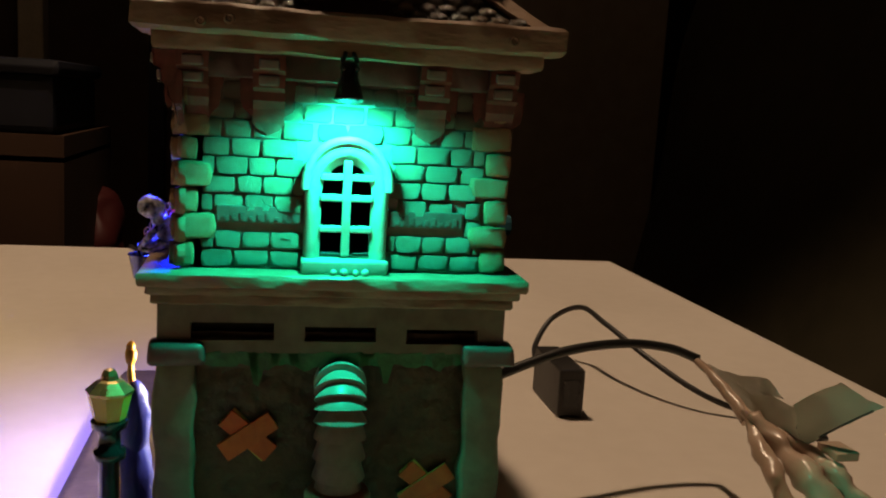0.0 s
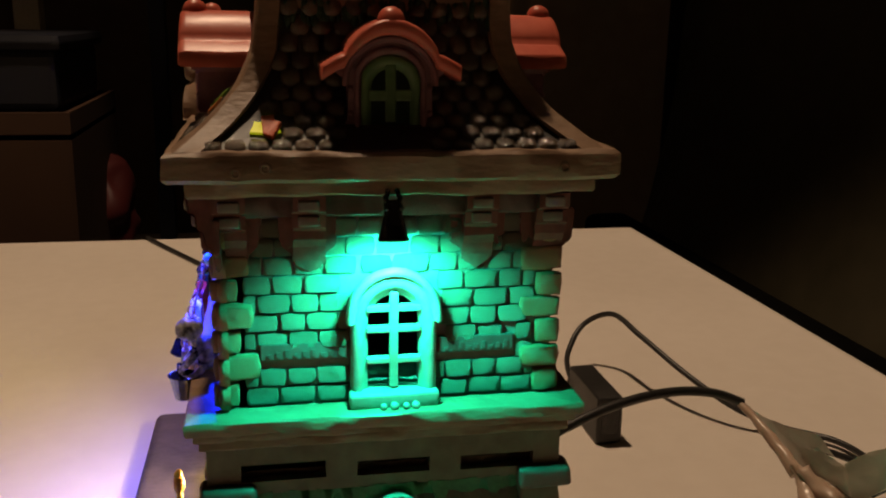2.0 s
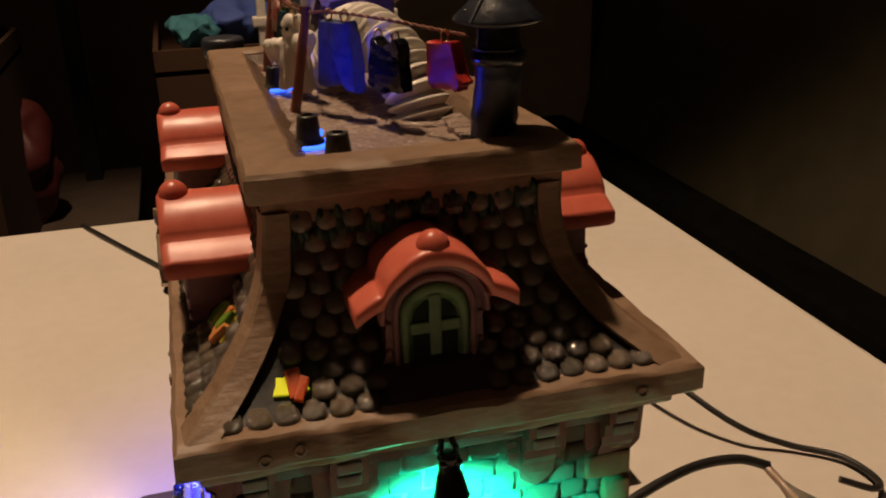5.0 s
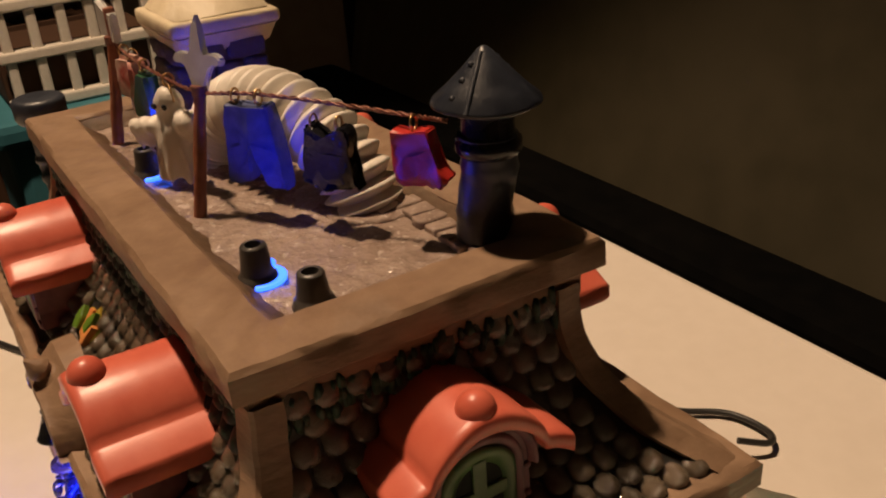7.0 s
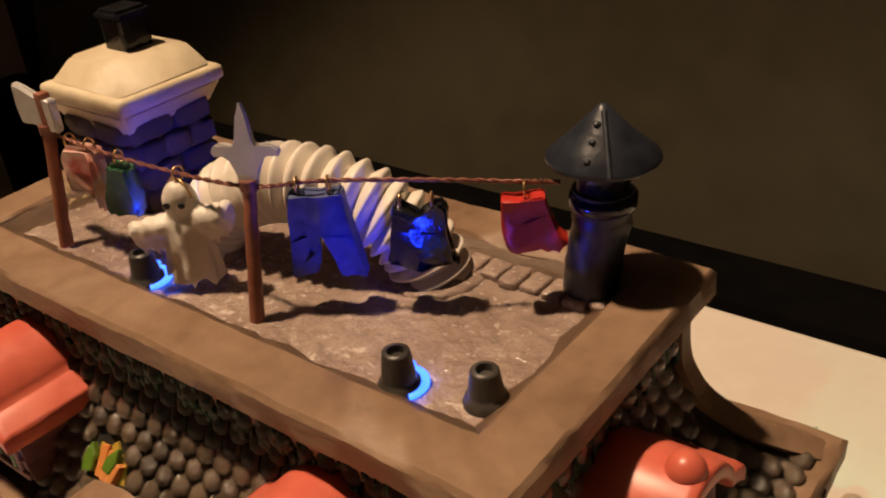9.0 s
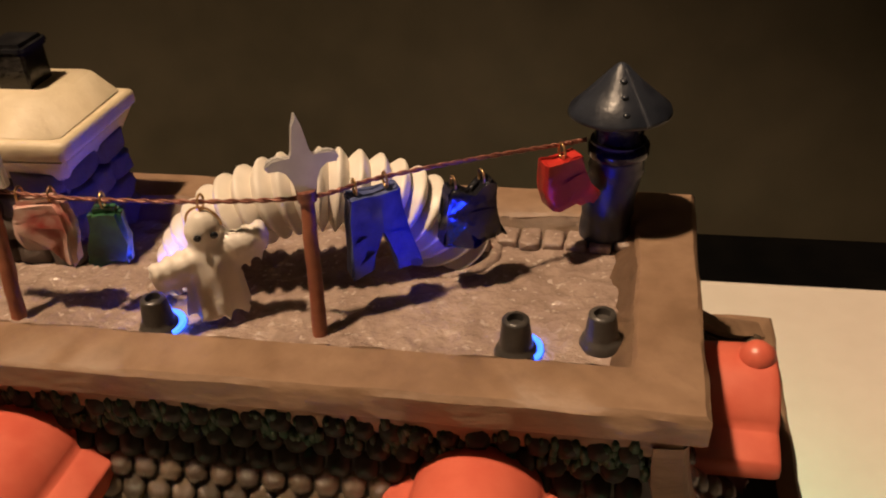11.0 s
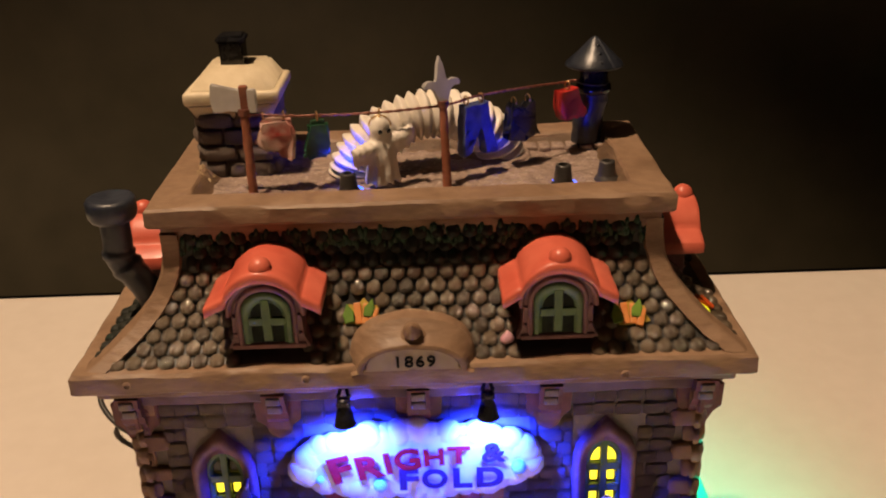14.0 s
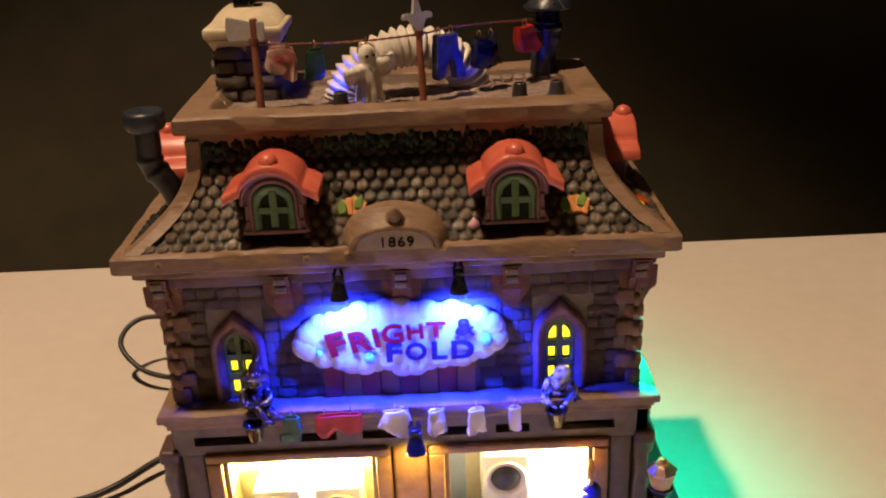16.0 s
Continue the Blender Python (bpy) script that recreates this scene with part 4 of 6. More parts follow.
bm = bmesh.new()
frustum(bm, (-6.05, -3.95, 0.15, 2.25), (-6.28, -3.68, -0.08, 2.5), 20.3, 20.82)
wobble(bm, 0.04, 2)
part("cap_underside", bm, M_CREAM, chimney, "cream tapered underside", smooth=True)
bm = bmesh.new()
box(bm, -6.34, -3.62, -0.12, 2.55, 20.78, 21.12, 0.13, seg=3)
wobble(bm, 0.05, 2)
part("cap_slab", bm, M_CREAM, chimney, "cream chimney cap", smooth=True)
bm = bmesh.new()
frustum(bm, (-6.2, -3.78, 0.04, 2.4), (-5.78, -4.14, 0.4, 2.12), 21.08, 21.64)
wobble(bm, 0.04, 2)
part("cap_top", bm, M_CREAM, chimney, "cream sloped cap top", smooth=True)
bm = bmesh.new()
box(bm, -5.4, -4.72, 1.05, 1.75, 21.55, 22.4, 0.06)
part("flue", bm, M_BLACK, chimney, "black square flue")
bm = bmesh.new()
frustum(bm, (-5.5, -4.62, 0.95, 1.85), (-5.44, -4.68, 1.0, 1.8), 22.25, 22.45)
part("flue_rim", bm, M_BLACK, chimney)

# loose rubble piled beside the chimney
bm = bmesh.new()
rng = random.Random(44)
for k in range(130):
    q = bmesh.ops.create_icosphere(bm, subdivisions=1, radius=1)
    x, y, r = rng.gauss(-6.12, 0.16), rng.uniform(-0.6, 1.9), rng.uniform(0.04, 0.1)
    for v in q["verts"]:
        v.co = Vector((x + v.co.x * r, y + v.co.y * r, 18.66 + 0.25 * max(0.0, 1 - abs(x + 6.12) / 0.35) * rng.uniform(0.8, 1.0) + v.co.z * r))
wobble(bm, 0.02, 6)
ob = part("rubble", bm, paint("yellow_brown_rubble", (0.24, 0.16, 0.08), (0.36, 0.26, 0.14), 0.6, 300, 0.4), house, "yellow-brown rubble beside the chimney", smooth=True)
ob["kind"] = "stuff"

# round tin flue with a conical hat
hatpipe = thing("vent_pipe", "blue-black tin vent pipe with riveted conical hat on the deck", "vent pipe")
bm = bmesh.new()
pts = smooth_path([(5.32, 1.95, 18.45), (5.38, 1.97, 19.2), (5.5, 2.0, 20.0), (5.52, 2.0, 20.55)], 7)
tube(bm, pts, [0.45 + 0.03 * (i % 7 == 0) for i in range(len(pts))], 22)
wobble(bm, 0.03, 2)
part("pipe", bm, M_SLATE, hatpipe, smooth=True)
bm = bmesh.new()
lathe(bm, [(0.46, -0.08), (0.53, 0.0), (0.53, 0.16), (0.46, 0.22), (0.42, 0.3), (0.42, 0.72)], 22, (5.53, 2.0, 20.3))
part("collar", bm, M_BLACK, hatpipe, smooth=True)
bm = bmesh.new()
lathe(bm, [(0.3, 0.02), (0.8, 0.02), (0.87, 0.06), (0.85, 0.12), (0.62, 0.34), (0.34, 0.62), (0.12, 0.85), (0.05, 0.9), (0.01, 0.91)], 32, (5.52, 2.0, 21.0))
wobble(bm, 0.03, 1.5)
hat = part("hat", bm, M_SLATE, hatpipe, "riveted slate-coloured conical hat", smooth=True)
for a in (-80, 100):
    for r, z in ((0.68, 0.28), (0.46, 0.5), (0.26, 0.7)):
        bm = bmesh.new()
        bmesh.ops.create_uvsphere(bm, u_segments=10, v_segments=6, radius=0.065)
        for v in bm.verts:
            v.co = Vector((5.52 + r * math.cos(radians(a)) + v.co.x, 2.0 + r * math.sin(radians(a)) + v.co.y, 20.99 + z + v.co.z * 0.7))
        part("rivet", bm, M_SLATE, hat, smooth=True)
bm = bmesh.new()
a = radians(-55)
tube(bm, [(5.52 + r * math.cos(a), 2 + r * math.sin(a), 20.99 + z) for r, z in ((0.85, 0.1), (0.62, 0.35), (0.34, 0.63), (0.12, 0.85))], 0.045, 8)
part("seam", bm, M_SLATE, hat, smooth=True)

# white corrugated duct arching over the deck
bm = bmesh.new()
pts = smooth_path([(-1.75, -0.1, 18.5), (-1.55, -0.05, 19.1), (-0.95, 0.08, 19.75), (0.0, 0.25, 20.15), (0.85, 0.48, 20.18), (1.75, 0.8, 19.85), (2.4, 1.06, 19.25), (2.72, 1.2, 18.45)], 30)
tube(bm, pts, [0.53 + 0.21 * (1 - abs(((i / 9.0) % 1) * 2 - 1)) ** 0.85 for i in range(len(pts))], 30)
duct = thing("corrugated_duct", "warm white corrugated duct arching over the roof deck", "duct")
part("hose", bm, M_WHITE, duct, smooth=True)
for x, y in ((-1.75, -0.1), (2.72, 1.22)):
    bm = bmesh.new()
    lathe(bm, [(0.85, 18.45), (0.85, 18.62), (0.72, 18.68), (0.6, 18.68)], 24, (x, y, 0))
    wobble(bm, 0.04, 3)
    part("socket", bm, M_DECK, duct, "grey-brown socket", smooth=True)


# ---- clothes line on the deck ----
def cord(name_thing, label, pts, r=0.035, twist=True):
    top = thing(name_thing, label, "clothes line")
    line = smooth_path(pts, 10)
    for ph in (0, math.pi):
        bm = bmesh.new()
        q = []
        n = len(line) * 4
        for i in range(n):
            f = i / (n - 1) * (len(line) - 1)
            k = min(int(f), len(line) - 2)
            p = line[k].lerp(line[k + 1], f - k)
            a = i * 0.55 + ph
            q.append(p + Vector((0, math.cos(a) * r * 0.55, math.sin(a) * r * 0.55)))
        tube(bm, q, r * 0.7, 6)
        part("strand", bm, M_CORD, top, smooth=True)
    return top


cord("clothes_line", "twisted copper-brown cord strung across the deck", [(-4.38, -1.15, 20.82), (-3.0, -1.12, 20.72), (-0.9, -1.06, 20.72), (0.94, -1.0, 20.85), (1.9, -0.4, 20.9), (3.2, 0.42, 20.85), (4.5, 1.25, 20.75), (5.0, 1.6, 20.7)])


def ring(parent, x, y, z, yaw=0.0):
    bm = bmesh.new()
    c, s_ = math.cos(radians(yaw + 90)), math.sin(radians(yaw + 90))
    tube(bm, [(x + 0.11 * math.cos(t * math.pi / 8) * c, y + 0.11 * math.cos(t * math.pi / 8) * s_, z + 0.13 * math.sin(t * math.pi / 8)) for t in range(17)], 0.022, 6)
    part("hanging_ring", bm, M_BRASS, parent, "brass wire ring", smooth=True)


def pole(name, label, base, top, r):
    ob = thing(name, label, "pole")
    bm = bmesh.new()
    p = [Vector(base).lerp(Vector(top), i / 8) for i in range(9)]
    tube(bm, p, [r * (1.0 - 0.12 * i / 8) for i in range(9)], 14)
    wobble(bm, 0.02, 4)
    part("shaft", bm, M_POST, ob, smooth=True)
    bm = bmesh.new()
    tube(bm, [Vector(top) + Vector((0, 0, -0.1)), Vector(top) + Vector((0, 0, 0.08))], r * 1.25, 12)
    part("binding", bm, M_CORD, ob, "dark wound cord", smooth=True)
    return ob


axe = pole("axe_pole", "rust-brown pole with a silver axe head, standing on the deck", (-4.35, -1.57, 18.55), (-4.42, -1.16, 20.9), 0.135)
bm = bmesh.new()
line = [(-1.02, 0.02), (-1.08, 0.4), (-1.02, 0.86), (-0.8, 0.74), (-0.5, 0.66), (-0.2, 0.64), (0.0, 0.66), (0.17, 0.68), (0.17, 0.02), (0.0, 0.04), (-0.3, 0.1), (-0.6, 0.1), (-0.85, 0.06)]
flat(bm, line, -0.09, 0.09)
bmesh.ops.bevel(bm, geom=bm.edges[:], offset=0.04, segments=2, affect="EDGES")
on(bm, FRONT, -4.22, 20.84, 1.12)
part("axe_head", bm, M_SILVER, axe, "silver painted axe head")
bm = bmesh.new()
box(bm, -4.5, -4.28, -1.22, -1.0, 20.9, 21.6, 0.04)
part("handle_end", bm, M_POST, axe)

spear = pole("spear_pole", "rust-brown pole with a silver three-pronged spearhead, standing on the deck", (0.99, -1.46, 18.55), (0.94, -1.0, 20.9), 0.125)
bm = bmesh.new()
line = [(-0.13, -0.05), (-0.16, 0.25), (-0.24, 0.42), (-0.36, 0.5), (-0.48, 0.44), (-0.56, 0.48), (-0.56, 0.58), (-0.46, 0.66), (-0.3, 0.67), (-0.16, 0.58), (-0.14, 0.7), (-0.07, 1.1), (0.0, 1.32), (0.07, 1.1), (0.14, 0.7), (0.16, 0.58), (0.3, 0.67), (0.46, 0.66), (0.56, 0.58), (0.56, 0.48), (0.48, 0.44), (0.36, 0.5), (0.24, 0.42), (0.16, 0.25), (0.13, -0.05)]
flat(bm, line, -0.08, 0.08)
bmesh.ops.bevel(bm, geom=bm.edges[:], offset=0.03, segments=2, affect="EDGES")
for v in bm.verts:
    v.co = Matrix.Rotation(radians(28), 3, "Y") @ Matrix.Rotation(radians(-9), 3, "X") @ v.co
on(bm, FRONT, 0.94, 20.88, 0.98)
part("spearhead", bm, M_SILVER, spear, "silver three-pronged spearhead")


def garment(name, label, outline, mat, at, yaw, thick=0.28, fold=0.07, rings=(), seed=0.0, wavy=2.2):
    """A stiff moulded cloth: a slab of the outline, softened, with folds running down it. Outline: u sideways, v down from the top."""
    top = thing(name, label, name.replace("_", " "))
    bm = bmesh.new()
    flat(bm, outline, -thick / 2, thick / 2)
    bmesh.ops.bevel(bm, geom=bm.edges[:], offset=thick * 0.28, segments=2, affect="EDGES", clamp_overlap=True)
    bmesh.ops.triangulate(bm, faces=[f for f in bm.faces if len(f.verts) > 4])
    long = [e for e in bm.edges if e.calc_length() > 0.25]
    bmesh.ops.subdivide_edges(bm, edges=long, cuts=2)
    for v in bm.verts:
        v.co.z += fold * math.sin(v.co.x * 9 + seed) * (0.4 + min(1, -v.co.y)) + fold * noise.noise(Vector((v.co.x * wavy, v.co.y * wavy, seed)))
    m = Matrix.Translation(at) @ Matrix.Rotation(radians(yaw), 4, "Z") @ FRONT
    for v in bm.verts:
        v.co = m @ v.co
    part("cloth", bm, mat, top, smooth=True)
    for u in rings:
        p = m @ Vector((u, 0.12, 0))
        ring(top, p.x, p.y, p.z, yaw)
    return top


M_DENIM = paint("denim_blue", (0.03, 0.045, 0.13), (0.09, 0.11, 0.25), 0.6, 400, 0.5)
M_BLKCL = paint("black_cloth", (0.006, 0.006, 0.008), (0.016, 0.016, 0.02), 0.12, 300, 0.5)
M_REDCL = paint("red_cloth", (0.42, 0.015, 0.012), (0.54, 0.035, 0.025), 0.4, 300, 0.4)
M_GRNCL = paint("green_cloth", (0.015, 0.06, 0.03), (0.045, 0.17, 0.06), 0.45, 300, 0.4)
M_PINKCL = paint("stained_white_cloth", (0.78, 0.7, 0.6), (0.5, 0.05, 0.04), 0.4, 150, 0.2, coarse=0.8)
PANTS = [(-0.46, 0.02), (-0.2, -0.05), (0.05, -0.06), (0.4, 0.03), (0.42, -0.35), (0.5, -0.8), (0.62, -1.3), (0.66, -1.5), (0.5, -1.56), (0.34, -1.55), (0.24, -1.5), (0.16, -1.05), (0.06, -0.62), (-0.02, -0.62), (-0.1, -1.0), (-0.16, -1.44), (-0.32, -1.5), (-0.5, -1.48), (-0.58, -1.4), (-0.5, -0.8), (-0.44, -0.35)]
SKIRT = [(-0.42, 0.06), (-0.3, 0.12), (-0.18, 0.02), (0.0, -0.14), (0.18, 0.02), (0.3, 0.12), (0.42, 0.06), (0.46, -0.15), (0.36, -0.4), (0.42, -0.75), (0.6, -1.0), (0.42, -0.92), (0.3, -1.08), (0.12, -0.95), (-0.02, -1.1), (-0.2, -0.96), (-0.38, -1.05), (-0.58, -0.92), (-0.42, -0.35)]
RAGS = [(-0.36, 0.02), (-0.1, -0.04), (0.1, 0.03), (0.3, 0.05), (0.36, -0.25), (0.42, -0.5), (0.66, -0.72), (0.58, -0.8), (0.52, -0.74), (0.5, -0.92), (0.4, -0.8), (0.32, -0.96), (0.22, -0.84), (0.1, -0.94), (0.0, -0.84), (-0.14, -0.9), (-0.3, -0.84), (-0.38, -0.5)]
SHIRT = [(-0.42, 0.05), (0.35, 0.1), (0.5, -0.1), (0.55, -0.5), (0.45, -1.15), (0.28, -1.2), (0.15, -0.95), (-0.05, -0.95), (-0.25, -0.7), (-0.6, -0.72), (-0.62, -0.5), (-0.35, -0.35)]
SOCK = [(-0.28, 0.0), (0.28, 0.02), (0.3, -0.6), (0.26, -1.05), (-0.4, -1.08), (-0.5, -0.85), (-0.28, -0.72)]
SLIP = [(-0.28, 0.0), (0.28, 0.0), (0.24, -0.5), (0.36, -1.0), (0.2, -0.93), (0.08, -1.06), (-0.08, -0.93), (-0.22, -1.04), (-0.36, -0.95), (-0.24, -0.5)]
garment("jeans", "faded blue miniature jeans hanging from the deck line", PANTS, M_DENIM, (1.83, -0.44, 20.72), 33, 0.36, 0.08, (-0.3, 0.2), 1)
garment("ragged_vest", "glossy black ragged vest hanging from the deck line", SKIRT, M_BLKCL, (3.2, 0.36, 20.4), 33, 0.36, 0.06, (-0.28, 0.22), 2, 3)
garment("ragged_shirt", "red ragged shirt hanging from the deck line", RAGS, M_REDCL, (4.62, 1.2, 20.55), 33, 0.36, 0.06, (0.0,), 3)
garment("stained_shirt", "white shirt with red stains hanging from the deck line", SHIRT, M_PINKCL, (-3.65, -1.05, 20.6), 5, 0.38, 0.08, (-0.3, 0.25), 4)
garment("stocking", "dark green stocking hanging from the deck line", SOCK, M_GRNCL, (-2.5, -1.05, 20.55), 12, 0.34, 0.06, (0.0,), 5)


# ---- little figures: one plain shape each ----
def blobs(name, label, category, mat, balls, tubes=(), jitter=0.04, second=None):
    bm = bmesh.new()
    for (x, y, z), (rx, ry, rz) in balls:
        q = bmesh.ops.create_uvsphere(bm, u_segments=18, v_segments=12, radius=1)
        for v in q["verts"]:
            v.co = Vector((x + v.co.x * rx, y + v.co.y * ry, z + v.co.z * rz))
    for pts, rad in tubes:
        tube(bm, smooth_path(pts, 5), [rad[0] + (rad[1] - rad[0]) * i / (5 * (len(pts) - 1)) for i in range(5 * (len(pts) - 1) + 1)], 12)
    wobble(bm, jitter, 3.5)
    return finish(name, bm, mat, None, label, category, smooth=True)


def ghost():
    """A draped sheet: folded column with a blank head, two outstretched arms with hanging cloth."""
    bm = bmesh.new()
    prof = [(0.5, 0.1), (0.48, 0.18), (0.46, 0.4), (0.44, 0.65), (0.42, 0.9), (0.39, 1.1), (0.33, 1.26), (0.29, 1.36), (0.29, 1.48), (0.31, 1.6), (0.29, 1.72), (0.22, 1.84), (0.12, 1.92), (0.03, 1.94)]
    lathe(bm, prof, 36)
    for v in bm.verts:
        f = max(0, 1 - v.co.z / 1.25)
        a = math.atan2(v.co.y, v.co.x)
        k = 1 + (0.03 + 0.15 * f) * math.sin(a * 8 + v.co.z)
        v.co.x *= k
        v.co.y *= 0.8 * k
        if v.co.z < 0.14:
            v.co.z += 0.09 * math.sin(a * 11)
    for sx in (-1, 1):
        rise = 0.32 if sx > 0 else -0.06
        line = smooth_path([(sx * 0.1, 0.0, 1.12), (sx * 0.38, -0.06, 1.14 + 0.38 * rise), (sx * 0.62, -0.1, 1.13 + 0.62 * rise), (sx * 0.84, -0.14, 1.14 + 0.84 * rise), (sx * 0.92, -0.15, 1.12 + 0.9 * rise)], 6)
        tube(bm, line, [0.25 - 0.09 * i / 24 + 0.03 * math.sin(i * 1.1) for i in range(len(line) - 1)] + [0.05], 14)
        for k in range(7):
            f = 0.25 + k * 0.1
            tip = 0.62 + 0.2 * f + f * rise - 0.12 * (k % 2)
            tube(bm, [(sx * f, -0.04 - 0.1 * f, 1.1 + f * rise), (sx * (f + 0.01), -0.06 - 0.1 * f, 0.95 + 0.1 * f + f * rise), (sx * (f + 0.03), -0.05 - 0.1 * f, tip)], [0.15, 0.12, 0.03], 8)
    wobble(bm, 0.04, 3.5)
    m = Matrix.Translation((-0.8, -1.15, 18.68)) @ Matrix.Rotation(radians(30), 4, "Z")
    for v in bm.verts:
        v.co = m @ v.co
    ob = finish("ghost_figurine", bm, M_WHITE, None, "white sheet ghost figurine with black eyes hanging over the deck", "figurine")
    skin = ob.modifiers.new("skin", "REMESH")
    skin.mode, skin.voxel_size = "VOXEL", 0.045 * U
    soft = ob.modifiers.new("soft", "SMOOTH")
    soft.factor, soft.iterations = 0.5, 3
    bpy.context.view_layer.update()
    me = bpy.data.meshes.new_from_object(ob.evaluated_get(bpy.context.evaluated_depsgraph_get()))
    ob.modifiers.clear()
    bm = bmesh.new()
    bm.from_mesh(me)
    n0 = len(bm.faces)
    for sx in (-1, 1):
        q = bmesh.ops.create_uvsphere(bm, u_segments=10, v_segments=8, radius=0.06)
        for v in q["verts"]:
            v.co = (m @ Vector((v.co.x * 1.1 + sx * 0.13, v.co.y * 0.7 - 0.265, v.co.z + 1.6))) * U
    bm.faces.ensure_lookup_table()
    for i, f in enumerate(bm.faces):
        f.material_index, f.smooth = (0 if i < n0 else 1), True
    me.materials.clear()
    me.materials.append(M_WHITE)
    me.materials.append(M_BLACK)
    bm.to_mesh(me)
    bm.free()
    ob.data = me


ghost()
halo = thing("wire_hanger", "brass wire ring holding the ghost figurine on the line", "wire ring")
bm = bmesh.new()
tube(bm, [(-0.8 + 0.3 * math.cos(a * math.pi / 10), -1.12, 20.36 + 0.3 * math.sin(a * math.pi / 10)) for a in range(11)], 0.022, 6)
part("loop", bm, M_BRASS, halo, smooth=True)
ring(halo, -0.8, -1.07, 20.72)
M_BONE = paint("grey_bone", (0.02, 0.02, 0.022), (0.62, 0.59, 0.55), 0.3, 520, 0.7, coarse=0.5)
M_DARKFIG = paint("dark_cloaked", (0.012, 0.01, 0.014), (0.06, 0.038, 0.035), 0.25, 300, 0.7, speck=(0.45, 0.33, 0.26))
blobs("cloaked_figurine", "dark cloaked figurine in a pointed hat sitting on the ledge", "figurine", M_DARKFIG,
      [((-5.15, -4.4, 9.45), (0.46, 0.38, 0.55)), ((-5.1, -4.58, 10.15), (0.27, 0.25, 0.28)), ((-5.1, -4.52, 10.36), (0.5, 0.44, 0.07)), ((-4.42, -5.12, 9.0), (0.24, 0.16, 0.13)), ((-4.72, -5.14, 8.88), (0.24, 0.16, 0.13)), ((-5.02, -4.83, 10.1), (0.08, 0.1, 0.06))],
      [([(-5.1, -4.5, 10.36), (-5.06, -4.46, 10.75), (-4.92, -4.42, 11.2)], (0.3, 0.03)), ([(-4.95, -4.55, 9.25), (-4.65, -4.95, 9.2), (-4.48, -5.1, 9.0)], (0.2, 0.12)), ([(-5.2, -4.6, 9.2), (-4.92, -5.0, 9.1), (-4.75, -5.12, 8.9)], (0.2, 0.12)), ([(-5.5, -4.5, 9.8), (-5.55, -4.85, 9.5), (-5.2, -5.0, 9.45)], (0.15, 0.1)), ([(-4.78, -4.5, 9.8), (-4.65, -4.85, 9.55), (-4.9, -5.02, 9.5)], (0.15, 0.1))], 0.05)
blobs("skeleton_figurine", "grey skeleton figurine leaning over the ledge", "figurine", M_BONE,
      [((5.25, -4.75, 10.05), (0.3, 0.34, 0.3)), ((5.2, -4.62, 9.75), (0.16, 0.16, 0.16)), ((5.15, -4.35, 9.45), (0.36, 0.26, 0.36)), ((5.15, -4.35, 9.12), (0.3, 0.26, 0.14))],
      [([(4.85, -4.4, 9.65), (4.65, -4.7, 9.35), (4.8, -4.95, 9.0), (5.0, -5.02, 8.8)], (0.1, 0.06)), ([(5.45, -4.4, 9.65), (5.7, -4.7, 9.4), (5.4, -4.95, 9.05), (5.15, -5.05, 8.85)], (0.1, 0.06)), ([(4.95, -4.4, 9.1), (4.6, -4.7, 9.02), (4.75, -4.95, 8.98)], (0.1, 0.07)), ([(5.35, -4.4, 9.1), (5.75, -4.65, 9.02), (5.6, -4.9, 8.98)], (0.1, 0.07))], 0.05)
blobs("standing_figurine", "figurine in a blue coat standing before the house", "figurine", paint("blue_coat", (0.008, 0.012, 0.18), (0.02, 0.026, 0.28), 0.35, 300, 0.4),
      [((6.3, -5.0, 4.6), (0.42, 0.42, 1.15)), ((6.3, -5.0, 2.75), (0.5, 0.5, 1.9))], [([(6.2, -5.1, 5.3), (6.0, -5.5, 4.9), (6.2, -5.7, 4.5)], (0.2, 0.14))], 0.08)
blobs("torch", "orange and yellow miniature torch held up by the blue figurine", "torch", paint("orange_hair", (0.5, 0.16, 0.02), (0.65, 0.35, 0.05), 0.4, 300, 0.4),
      [((6.24, -5.1, 6.35), (0.15, 0.15, 0.26)), ((6.24, -5.1, 6.58), (0.1, 0.1, 0.16))], [([(6.24, -5.1, 6.2), (6.26, -5.08, 5.8), (6.28, -5.02, 5.3)], (0.08, 0.1))], 0.03)


